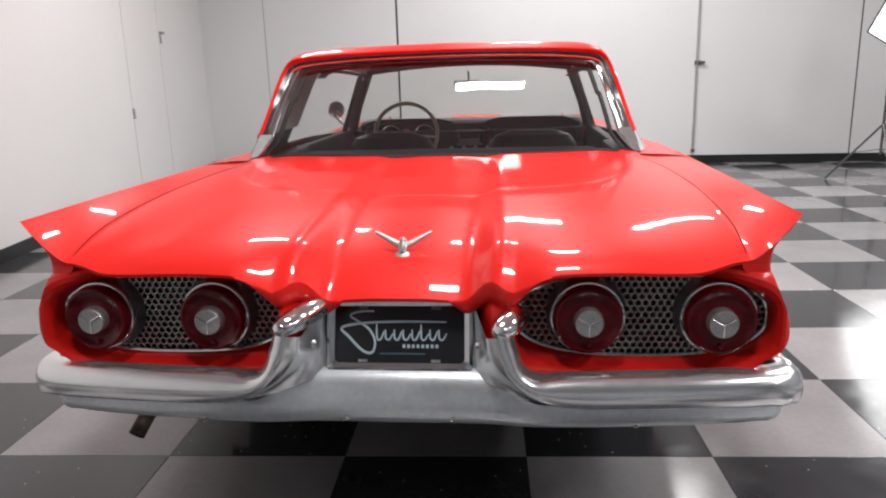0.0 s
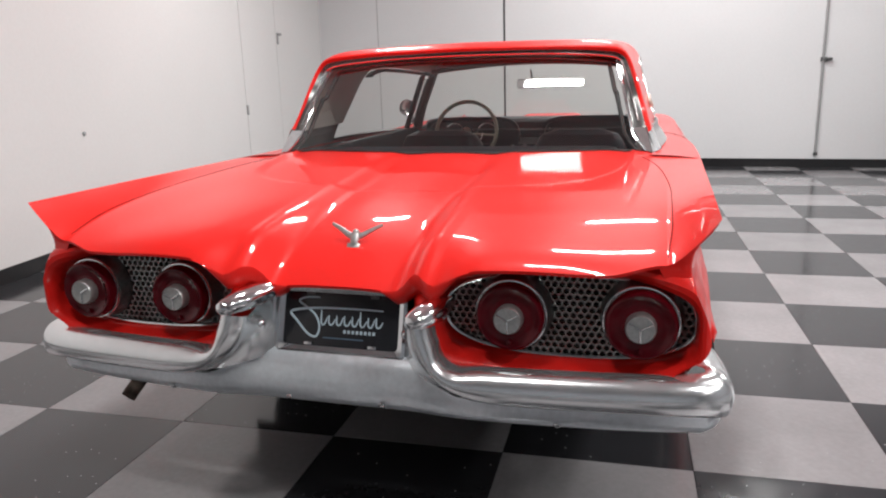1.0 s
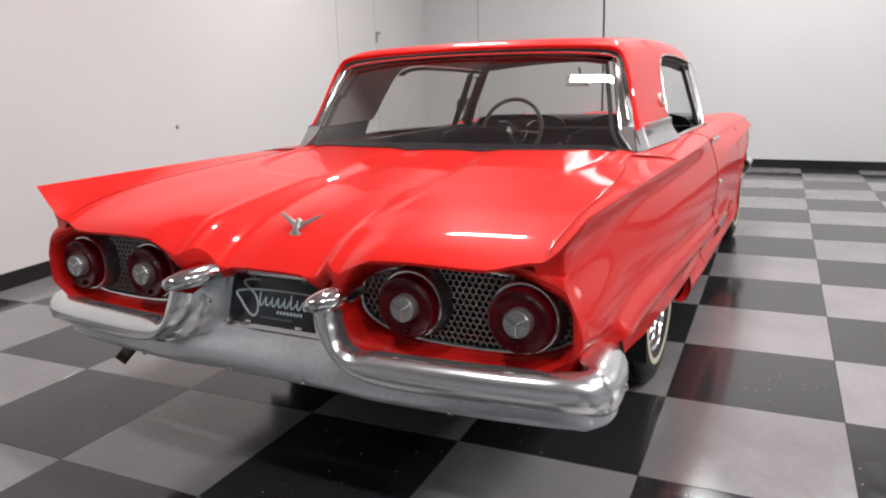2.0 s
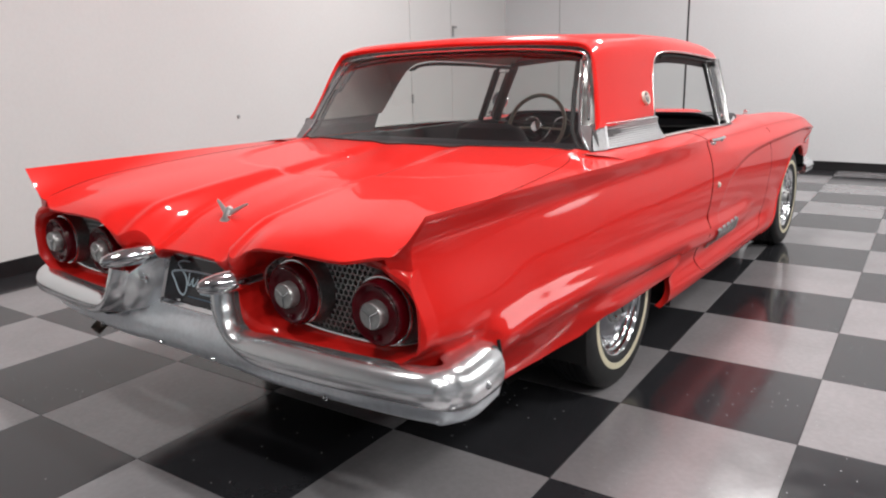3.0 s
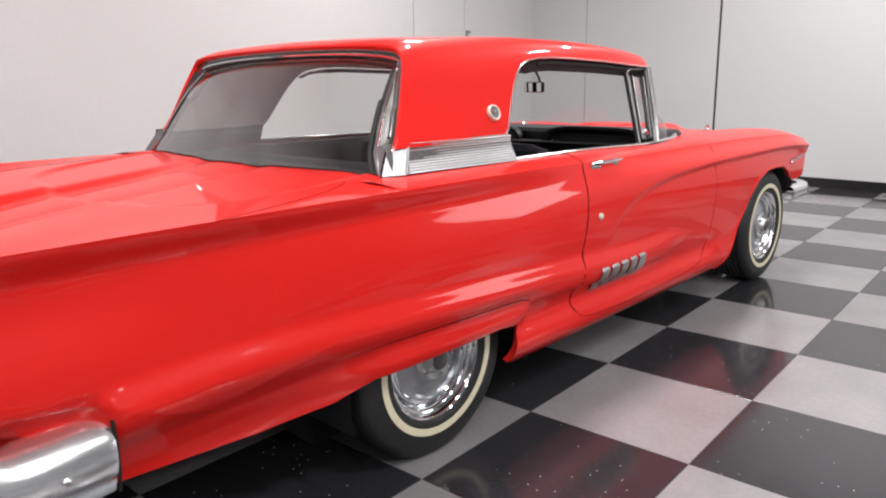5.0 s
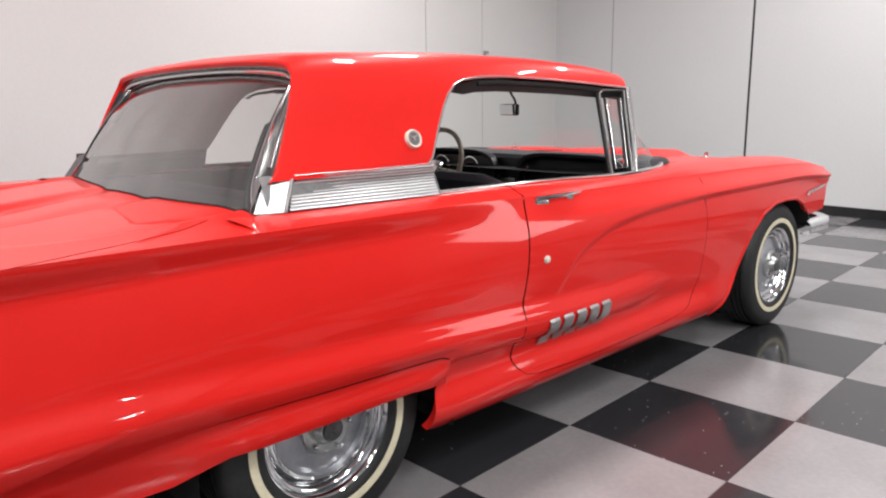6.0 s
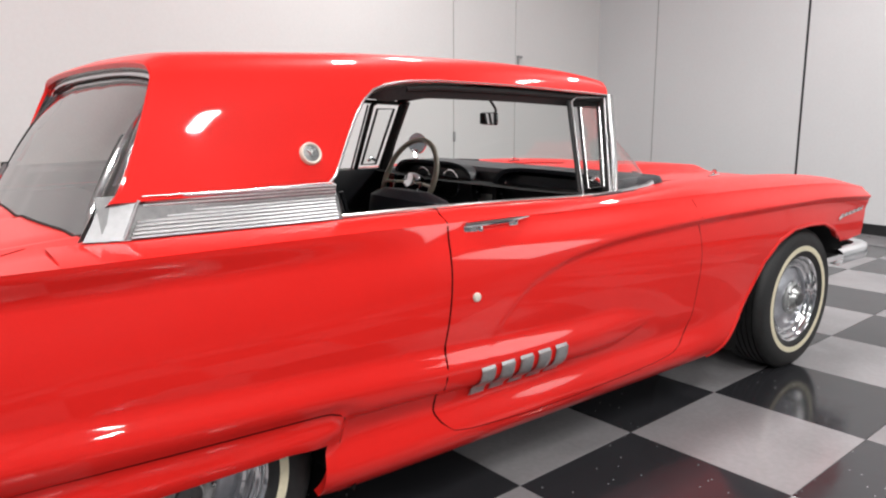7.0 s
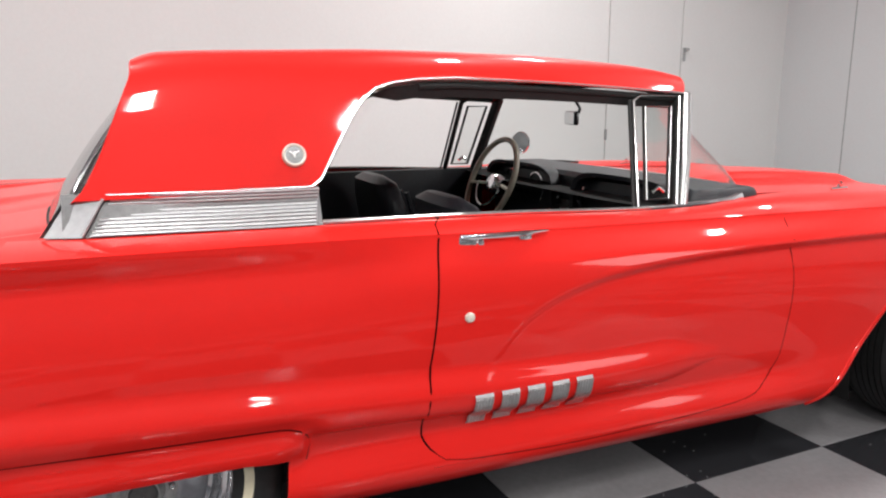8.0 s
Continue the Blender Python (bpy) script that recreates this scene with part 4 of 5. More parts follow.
# exhaust pipe
part("exhaust_pipe", tube(fine([(-0.66, 0.50, 0.405), (-0.70, 0.27, 0.392), (-0.725, 0.18, 0.365), (-0.750, 0.105, 0.303)], 0.02), 0.022, 14, caps=False), RUST, CAR, drawn=False)
part("exhaust_clamp", tube([(-0.690, 0.165, 0.385), (-0.690, 0.16, 0.355), (-0.702, 0.155, 0.345)], 0.007, 6), RUST, CAR, drawn=False)
part("underbody", block(-0.66, 0.30, 0.275, 0.66, 4.60, 0.46, 0.02), DARK, CAR)
part("sill_box", block(-0.90, 1.80, 0.272, 0.90, 3.40, 0.40, 0.02), DARK, CAR)
part("trunk_floor", block(-0.88, 0.18, 0.40, 0.88, 0.95, 0.56, 0.02), DARK, CAR)
part("radiator_pan", block(-0.84, 4.50, 0.475, 0.84, 4.70, 0.60, 0.02), DARK, CAR)

# ------------------------------------------------------------------ wheels
def wheel(x, y, s):
    m = Matrix.Translation((x, y, HUB_Z + 0.008)) @ Matrix.Rotation(radians(90 * s), 4, "Y")    # local z points outwards
    R = 0.335
    w = part("wheel", moved(lathe([(0.10, -0.10), (0.175, -0.105), (0.185, -0.02), (0.192, 0.018), (0.198, 0.030), (0.203, 0.034), (0.201, 0.028), (0.193, 0.016), (0.183, 0.013),
                                   (0.177, 0.006), (0.173, -0.012), (0.167, -0.015), (0.163, 0.000), (0.156, 0.007), (0.149, 0.002), (0.146, -0.014)], 56), m), CHROME, CAR,
             "chromed steel wheel with a whitewall tyre", drawn=False)
    part("wheel_disc", moved(lathe([(0.148, -0.016), (0.138, -0.013), (0.112, -0.003), (0.092, 0.006), (0.082, 0.008), (0.060, 0.006), (0.001, 0.004)], 56), m), SATIN, w, "satin grey wheel disc", drawn=False)
    prof = [(0.196, -0.165), (0.205, -0.180), (0.26, -0.187), (0.315, -0.178), (0.329, -0.155), (R, -0.13)]
    for k in range(5):
        z0 = -0.125 + k * 0.026
        prof += [(R, z0), (R, z0 + 0.019), (R - 0.007, z0 + 0.0195), (R - 0.007, z0 + 0.0255)]
    prof += [(R, 0.006), (0.331, 0.022), (0.316, 0.036), (0.300, 0.0425), (0.272, 0.045), (0.255, 0.0452), (0.228, 0.0445), (0.212, 0.040), (0.203, 0.034), (0.198, 0.020)]
    part("tyre", moved(lathe(prof, 72), m), TYRE, w, drawn=False)
    part("whitewall_band", moved(lathe([(0.254, 0.0445), (0.2535, 0.0468), (0.246, 0.0474), (0.230, 0.0466), (0.2295, 0.0440)], 72), m), CREAM, w, drawn=False)
    part("hub_cap", moved(lathe([(0.078, 0.004), (0.077, 0.018), (0.066, 0.026), (0.050, 0.022), (0.044, 0.030), (0.036, 0.046), (0.020, 0.052), (0.001, 0.053)], 40), m), SILVER, w, drawn=False)
    part("hub_centre", moved(lathe([(0.034, 0.046), (0.030, 0.0535), (0.012, 0.056), (0.001, 0.0565)], 24), m), HARDWARE, w, drawn=False)
    for k in range(5):
        q = 2 * math.pi * (k + 0.3) / 5
        part("lug_nut", moved(lathe([(0.009, 0), (0.009, 0.012), (0.005, 0.017), (0.001, 0.018)], 6), m @ Matrix.Translation((0.064 * math.cos(q), 0.064 * math.sin(q), 0.022))), CHROME, w, drawn=False)


for x, y in ((0.800, HUB_R), (0.815, HUB_F)):
    wheel(x, y, 1)
    wheel(-x, y, -1)


def wheel_house(y, r0, z1, q0=-0.08):
    rows = []
    for i in range(25):
        q = math.pi * (q0 + (1.08 - q0) * i / 24)
        c, s = math.cos(q) * r0, math.sin(q) * r0
        zz = min(HUB_Z + s, z1)
        rows.append([(0.50, y + c, zz), (0.925, y + c, zz)])
    wall = []
    for i in range(13):
        q = 2 * math.pi * i / 12
        wall.append([(0.50, y, HUB_Z + 0.05), (0.50, y + r0 * 1.05 * math.cos(q), HUB_Z + r0 * 1.05 * math.sin(q))])
    return merge(grid(rows), grid(wall))


arch = [(y, z) for y, z, _ in side_columns(13, 20)]
both("arch_lip", tube([on_side(y, z, -0.004) for y, z in arch], 0.010, 10), RED)
both("wheel_house", wheel_house(HUB_F - 0.105, 0.47, 0.76, 0.13), DARK)
both("wheel_house", wheel_house(HUB_R + 0.035, 0.42, 0.74), DARK)

# ------------------------------------------------------------------ roof
ROOF = [(0.846, 1.040), (0.803, 1.160), (0.768, 1.260), (0.742, 1.325), (0.724, 1.357), (0.688, 1.386), (0.61, 1.402), (0.35, 1.412), (0.0, 1.417)]
arc = [0.0]
for a, b in zip(ROOF, ROOF[1:]):
    arc.append(arc[-1] + math.hypot(b[0] - a[0], b[1] - a[1]))
roof_xs, roof_zs = pchip([(s, p[0]) for s, p in zip(arc, ROOF)]), pchip([(s, p[1]) for s, p in zip(arc, ROOF)])
roof_drop = soft([(1.28, -0.032), (1.41, -0.026), (1.47, -0.016), (1.8, -0.001), (2.1, 0.007), (2.46, 0.004), (2.85, -0.012), (3.05, -0.032), (3.12, -0.048)], 0.04)
roof_in = soft([(1.28, 0.0), (1.9, 0.0), (2.3, -0.012), (2.7, -0.042), (3.12, -0.082)], 0.1)


def roof_point(y, s, inset=0.0):
    t = s / arc[-1]
    x = roof_xs(s) + (roof_in(y) * (1 - smooth01((t - 0.55) / 0.45)) * smooth01(t / 0.2)) - inset * (1 - t) * 0.9
    z = roof_zs(s) + roof_drop(y) * smooth01((t - 0.15) / 0.25) - inset * t - 0.014 * max(0.0, (1.49 - y) / 0.065) ** 2 * smooth01((t - 0.25) / 0.2)
    return (x, y, z)


# lower edge of the roof: share of the section's length at which it starts, with the place above it on the ridge


def s_at(z):
    lo, hi = 0.0, arc[-1]
    for _ in range(40):
        mid = (lo + hi) / 2
        if roof_zs(mid) < z:
            lo = mid
        else:
            hi = mid
    return lo


ROOF_EDGE = [(1.286, 1.040, 1.425), (1.56, 1.042, 1.62), (1.836, 1.047, 1.84), (1.868, 1.100, 1.87), (1.910, 1.170, 1.91), (1.95, 1.232, 1.95), (1.982, 1.270, 1.985),
             (2.02, 1.299, 2.02), (2.065, 1.314, 2.065), (2.14, 1.324, 2.14), (2.25, 1.328, 2.25), (2.60, 1.321, 2.60), (2.90, 1.313, 2.92), (3.06, 1.312, 3.12)]


def roof_columns(step=0.022):
    cols = []
    for i in range(len(ROOF_EDGE) - 1):
        a, b = ROOF_EDGE[i], ROOF_EDGE[i + 1]
        k = max(2, int(math.hypot(b[0] - a[0], b[1] - a[1]) / step))
        for j in range(k + (i == len(ROOF_EDGE) - 2)):
            t = j / k
            cols.append(tuple(a[c] + (b[c] - a[c]) * t for c in range(3)))
    return cols


def roof_sheet(inset=0.0, cut=0, n=44):
    rows = []
    cols = roof_columns()
    for yb, zb, yt in cols[cut:len(cols) - cut if cut else None]:
        s0 = s_at(zb)
        line = []
        for j in range(n + 1):
            t = j / n
            s = s0 + (arc[-1] - s0) * t
            y = yb + (yt - yb) * min(1.0, (s - s0) / 0.33) ** 0.68
            line.append(roof_point(y, s, inset))
        rows.append(line)
    return rows


rows = roof_sheet()
rows0 = rows[0]
right = grid(rows)
lipf = [[p, (p[0] * 0.994, p[1] - 0.003 * (1 if i == 0 else -1), p[2] - 0.010), (p[0] * 0.985, p[1] + 0.002 * (1 if i == 0 else -1), p[2] - 0.026), (p[0] * 0.975, p[1] + 0.05 * (1 if i == 0 else -1), p[2] - 0.032)] for i in (0, -1) for p in rows[i]]
half = len(rows[0])
front_lip = grid(lipf[half:])
roof = part("roof", merge(right, mirror(right)), RED, CAR)
part("roof_front_lip", merge(front_lip, mirror(front_lip)), RED, roof)
inner = grid(roof_sheet(0.022, 1))
part("headliner", merge(flip(inner), mirror(flip(inner))), TRIM, CAR, "grey cloth headliner and rear pillar trim")

# bright trim round the side window opening, and black rubber inside it
win_edge = []
for yb, zb, yt in roof_columns():
    if yb > 1.842:
        p = roof_point(yb, s_at(zb))
        win_edge.append((p[0] + 0.001, p[1], p[2] - 0.003))
win_edge = [(0.846, 1.822, 1.050)] + win_edge
both("window_trim", tube(win_edge, 0.0048, 8, flat=0.8), BRIGHT)
both("window_seal", tube([(p[0] - 0.020, p[1] + 0.010, p[2] - 0.020) for p in win_edge if p[1] > 2.12], 0.010, 8, flat=1.0), BLACK)
for drop, far in ((0.040, False), (0.014, True)):
    seal = grid([[(p[0] - 0.012, p[1], p[2] - 0.012), (p[0] - 0.03, p[1], p[2] - 0.012 - drop * min(1.0, (p[1] - 2.0) / 0.08)), (p[0] - 0.06, p[1], p[2] - 0.012 - drop * min(1.0, (p[1] - 2.0) / 0.08) * 0.9)] for p in win_edge if p[1] > 2.0])
    part("header_seal", mirror(seal) if far else seal, BLACK, CAR)
sill = [(belt_x(y) - 0.004, y, belt_z(y) + 0.006) for y in [1.83 + (2.985 - 1.83) * i / 40 for i in range(41)]]
both("sill_trim", tube(sill, 0.006, 8), BRIGHT)

# ribbed panel at the foot of the rear pillar
def louvre():
    pieces = []
    y0, y1 = 1.315, 1.822
    for k in range(11):
        z0, z1 = 0.962 + k * 0.0081, 0.962 + (k + 1) * 0.0081
        rows = []
        for i in range(25):
            t = i / 24
            ya = y0 + 0.05 * (k / 10) + (y1 + 0.018 * (k / 10) - y0 - 0.05 * (k / 10)) * t
            def xo(z):
                return 0.826 + 0.024 * smooth01((ya - 1.25) / 0.5) - 0.05 * (z - 0.96) + 0.008
            rows.append([(xo(z0), ya, z0 + 0.0005), (xo(z0) + 0.0055, ya, z0 + 0.0016), (xo(z0) + 0.0060, ya, z0 + 0.0038), (xo(z1) + 0.0045, ya, z1 - 0.0018), (xo(z1), ya, z1 - 0.0004)])
        pieces.append(grid(rows))
    return merge(*pieces)


both("pillar_louvre", louvre(), ALU, "ribbed bright metal panel")
both("louvre_backing", grid([[(0.828 + 0.024 * smooth01((y - 1.25) / 0.5), y, 0.952), (0.822 + 0.022 * smooth01((y - 1.25) / 0.5), y, 1.055)] for y in (1.26, 1.5, 1.7, 1.84)]), HARDWARE)
both("louvre_end", merge(tube([(0.842, 1.300, 0.966), (0.842, 1.345, 1.044)], 0.007, 8, flat=0.5),
                         grid([[(0.815, 1.222, 0.962), (0.842, 1.300, 0.962)], [(0.822, 1.278, 1.050), (0.842, 1.352, 1.050)]])), FOOT)
both("louvre_rim", tube([(0.842, 1.352, 1.052), (0.852, 1.6, 1.051), (0.853, 1.83, 1.054)], 0.0026, 8), BRIGHT)

# round emblem on the rear pillar
EM = Matrix.Translation((0.818, 1.788, 1.130)) @ Matrix.Rotation(radians(70), 4, "Y") @ Matrix.Scale(0.84, 4)
emblem = part("pillar_emblem", moved(lathe([(0.036, -0.004), (0.036, 0.006), (0.033, 0.011), (0.028, 0.010), (0.026, 0.005)], 32), EM), IVORY, CAR, "round ivory and chrome pillar emblem with a dark centre")
part("emblem_disc", moved(lathe([(0.027, 0.006), (0.001, 0.008)], 32), EM), HOUSING, emblem)
part("emblem_bird", moved(merge(tube([(-0.010, 0.014, 0.0095), (0, -0.006, 0.0105), (0, 0.0, 0.0105)], 0.003, 6), tube([(-0.010, -0.014, 0.0095), (0.002, -0.002, 0.0105)], 0.003, 6), tube([(-0.01, 0.0, 0.009), (0.008, 0.0, 0.0095)], 0.0035, 6)), EM), SILVER, emblem)
part("pillar_emblem", mirror(moved(lathe([(0.036, -0.004), (0.036, 0.006), (0.033, 0.011), (0.028, 0.010), (0.001, 0.008)], 32), EM)), CHROME, CAR)

# ------------------------------------------------------------------ glass
def rear_glass():
    rows = []
    for j in range(13):
        t = j / 12
        line = []
        for i in range(41):
            u = -1 + 2 * i / 40
            xb, yb = 0.790 * u, REAR_GLASS_Y(0.79 * u) + 0.012
            zb = deck_z(xb, yb) + 0.002
            xt, yt, zt = 0.680 * u, 1.462, 1.350 - 0.035 * abs(u) ** 3
            b = math.sin(math.pi * t) * 0.012
            line.append((xb + (xt - xb) * t, yb + (yt - yb) * t - b, zb + (zt - zb) * t + b))
        rows.append(line)
    return rows


rg = rear_glass()
pane = part("rear_window", grid(rg), GLASS, CAR, "sloping rear window glass in chrome trim")
pane.visible_shadow = False
edge = [r[0] for r in rg] + rg[-1][1:-1] + [r[-1] for r in reversed(rg)]
part("rear_window_trim", tube(edge, 0.007, 8, flat=0.8), CHROME, pane)
# the roof's rear edge turns in to the glass
side_edge = [r[-1] for r in rg]


def glass_rim(p):
    if p[2] < side_edge[-1][2]:
        for a, b in zip(side_edge, side_edge[1:]):
            if a[2] <= p[2] <= b[2]:
                t = (p[2] - a[2]) / (b[2] - a[2])
                return Vector(a).lerp(Vector(b), t)
    u = min(1.0, p[0] / roof_top_x)
    return Vector((0.680 * u, 1.462, 1.350 - 0.035 * u**3))


roof_top_x = max(p[0] for p in rows0 if p[2] >= side_edge[-1][2])
turn = []
for p in rows0:
    P, Q = Vector(p), glass_rim(p)
    d = Q - P
    turn.append([tuple(P), tuple(P + d * 0.06 + Vector((0, -0.006, -0.004))), tuple(P + d * 0.22 + Vector((0, -0.004, -0.010))), tuple(P + d * 0.55 + Vector((0, 0.004, -0.010))), tuple(Q)])
low_q = Vector(side_edge[0])
red_piece = flip(grid([r[:3] for r in turn]))
part("roof_rear_return", merge(red_piece, mirror(red_piece)), RED, roof)
bright_piece = flip(grid([r[2:] for r in turn]))
part("window_surround", merge(bright_piece, mirror(bright_piece)), SURROUND, pane)
band = [r[3] for r in turn if r[3][2] > 1.07]
band = band + [(-p[0], p[1], p[2]) for p in reversed(band[:-1])]
part("window_header_strip", tube([(p[0], p[1] - 0.004, p[2] - 0.004) for p in band], 0.006, 8), CHROME, pane)
dark = [[tuple(Vector(r[3]) + Vector((0, -0.002, -0.003))), tuple(Vector(r[4]) + Vector((0, -0.006, -0.004)))] for r in turn if r[3][2] > 1.30]
dark_piece = flip(grid(dark))
part("window_header_seal", merge(dark_piece, mirror(dark_piece)), BLACK, pane)
inner_edge = [(p[0] * 0.955, p[1] + 0.004, p[2] - 0.022 if p[2] > 1.2 else p[2]) for p in edge]
part("rear_window_seal", tube(inner_edge, 0.010, 8), BLACK, pane)
part("rear_window_foot", tube(rg[0], 0.0035, 6), BLACK, pane)
corner_cap = grid([[(0.812, 1.213, 0.962), tuple(low_q)], [(0.824, 1.270, 1.050), tuple(glass_rim((0.83, 1.27, 1.050)))]])
part("corner_cap", corner_cap, FOOT, pane)
part("corner_cap", mirror(corner_cap), FOOT, pane)


def windshield():
    rows = []
    for j in range(11):
        t = j / 10
        line = []
        for i in range(49):
            u = -1 + 2 * i / 48
            w = abs(u)
            xb, yb = 0.772 * math.copysign(math.sin(min(1.0, w) * math.pi / 2) ** 0.9, u), 3.0 + 0.47 * (1 - w**3.2)
            zb = 0.955 - 0.018 * w**2
            xt, yt, zt = 0.655 * u, 3.02 + 0.07 * (1 - w**2), 1.345 - 0.045 * w**2
            b = math.sin(math.pi * t) * 0.02
            line.append((xb + (xt - xb) * t + 0.0, yb + (yt - yb) * t + b, zb + (zt - zb) * t))
        rows.append(line)
    return rows


ws = windshield()
screen = part("windshield", flip(grid(ws)), CLEAR, CAR, "wrap-around windshield glass")
screen.visible_shadow = False
part("windshield_foot", tube(ws[0], 0.010, 8), CHROME, screen)
part("windshield_header", tube([(p[0], p[1] - 0.005, p[2] - 0.006) for p in ws[-1]], 0.016, 8), BLACK, screen)
both("windshield_post", tube([(0.790, 2.995, 0.936), (0.745, 3.025, 1.08), (0.672, 3.072, 1.292)], 0.015, 10, flat=0.75), FRAME)
both("post_trim", tube([(0.762, 2.985, 0.936), (0.718, 3.012, 1.08), (0.645, 3.056, 1.288)], 0.021, 10), BLACK)
both("screen_corner", tube([(0.765, 3.13, 0.940), (0.755, 3.22, 0.945), (0.735, 3.27, 0.950)], lambda t: 0.006 + 0.012 * t, 8), CHROME)


def vent_plane(y, z):
    return (0.798 - 0.345 * (z - 0.94) - 0.02 * (y - 2.8), y, z)


frame_line = [vent_plane(*p) for p in ((2.820, 0.945), (2.862, 1.268), (2.89, 1.285), (3.04, 1.283), (2.968, 0.945))]
inner_line = [vent_plane(*p) for p in ((2.856, 0.965), (2.902, 1.250), (3.002, 1.250), (2.940, 0.965))]
for s in (1, -1):
    fl = [(s * p[0], p[1], p[2]) for p in frame_line]
    il = [(s * p[0], p[1], p[2]) for p in inner_line]
    # left frame is drawn black, as only its dark inner face shows
    vent = part("vent_window", tube(fl, 0.0050, 8, flat=0.9), FRAME if s > 0 else BLACK, CAR, "quarter vent window, framed in chrome on the right and black on the left")
    part("vent_frame", tube(il, 0.0034, 8, closed=True), FRAME if s > 0 else BLACK, vent)
    part("vent_seal", tube([(p[0] - s * 0.006, p[1], p[2]) for p in il], 0.007, 6, closed=True), BLACK, vent)
    part("vent_trim", tube([(p[0] - s * 0.014, p[1], p[2]) for p in fl], 0.007 if s > 0 else 0.012, 8), BLACK, vent)
    pane2 = part("vent_glass", ([il[0], il[1], il[2], il[3]], [(0, 1, 2, 3) if s > 0 else (3, 2, 1, 0)]), CLEAR, vent)
    pane2.visible_shadow = False
    part("vent_latch", tube([(s * 0.765, 2.89, 0.985), (s * 0.768, 2.91, 1.0), (s * 0.768, 2.93, 0.985)], 0.008, 8), CHROME, vent)
both("division_bar", tube([vent_plane(2.803, 0.945), vent_plane(2.846, 1.27)], 0.005, 8), BLACK)

# ------------------------------------------------------------------ bonnet and nose
def hood_z(x, y):
    w = belt_x(y)
    z = belt_z(y) + 0.005 * (1 - (abs(x) / w) ** 2)
    s = smooth01((0.22 - abs(x)) / 0.06) * smooth01((y - 3.45) / 0.35) * smooth01((4.50 - y) / 0.16)
    return z + 0.034 * s


rows = []
for i in range(75):
    y = 3.30 + (4.80 - 3.30) * i / 74
    rows.append([(belt_x(y) * (-1 + 2 * j / 80), y, hood_z(belt_x(y) * (-1 + 2 * j / 80), y)) for j in range(81)])
part("hood", grid(rows), RED, CAR)
rows = []
for i in range(14):
    y = 2.93 + (3.32 - 2.93) * i / 13
    rows.append([(belt_x(y) * (-1 + 2 * j / 30), y, belt_z(y) + 0.004 - 0.02 * smooth01((3.3 - y) / 0.2) * (1 - abs(-1 + 2 * j / 30) ** 4)) for j in range(31)])
part("cowl", grid(rows), DARK, CAR)
both("hood_gap", tube([(belt_x(y), y, belt_z(y) + 0.0012) for y in [3.3 + 1.6 * i / 40 for i in range(41)]], 0.0026, 6), GAP)
nose = []
NX, NB = crease_x(4.80), belt_x(4.80)
for i in range(61):
    u = -1 + 2 * i / 60
    x = NX * u
    if abs(x) < NB:
        zt = hood_z(x, 4.80)
    else:
        q = (NX - abs(x)) / (NX - NB)
        zt = crease_z(4.80) + (belt_z(4.80) - crease_z(4.80)) * q + crown(4.80) * 4 * q * (1 - q) * (1.5 - q)
    line = []
    for j in range(17):
        t = j / 16
        z = zt + (0.59 - zt) * t
        k = side_x(4.80 - 0.03 * t, min(z, crease_z(4.80))) / NX
        edge = math.sqrt(max(0.0, 1 - abs(u) ** 12)) * smooth01(t / 0.10)
        line.append((x * k, 4.80 - 0.03 * t + (0.036 - 0.04 * smooth01((t - 0.12) / 0.4)) * edge, z))
    nose.append(line)
part("nose_panel", flip(grid(nose)), RED, CAR)
def bar(path, section, normals, wide=None):
    """Sweeps an open section (out, up) along a path with given outward directions."""
    rows = []
    n = len(path)
    for i in range(n):
        t = (Vector(path[min(i + 1, n - 1)]) - Vector(path[max(i - 1, 0)])).normalized()
        o = Vector(normals[i])
        o = (o - t * o.dot(t)).normalized()
        u = o.cross(t).normalized()
        k = wide[i] if wide else 1.0
        rows.append([tuple(Vector(path[i]) + o * a + u * (b * k)) for a, b in section])
    return rows


front = [(0.944, 4.49, 0.508), (0.950, 4.62, 0.511), (0.940, 4.74, 0.511), (0.86, 4.84, 0.511), (0.6, 4.89, 0.513), (0.0, 4.91, 0.513)]
fp = fine(front, 0.03)
fn = [Vector((1, 0, 0)).lerp(Vector((0, 1, 0)), smooth01((p.y - 4.60) / 0.22)) for p in fp]
fb = flip(grid(bar([tuple(p) for p in fp], [(-0.06, 0.035), (-0.02, 0.042), (0.004, 0.030), (0.012, 0.0), (0.004, -0.030), (-0.02, -0.042), (-0.06, -0.035)], [tuple(n) for n in fn])))
part("front_bumper", merge(fb, mirror(fb)), BUMPER, CAR)
both("gunsight_ornament", merge(tube([(0.672, 3.75, 0.946), (0.670, 3.83, 0.947)], 0.005, 8), tube([(0.670, 3.785, 0.947), (0.670, 3.79, 0.958)], 0.005, 8),
                                moved(lathe([(0.010, -0.004), (0.012, 0.0), (0.010, 0.004), (0.004, 0.004), (0.004, -0.004), (0.010, -0.004)], 16), Matrix.Translation((0.670, 3.79, 0.964)) @ FACE_BACK)), CHROME)
both("wiper", tube([(0.52, 3.42, 0.975), (0.60, 3.36, 0.978), (0.66, 3.29, 0.975)], 0.005, 6), BLACK)
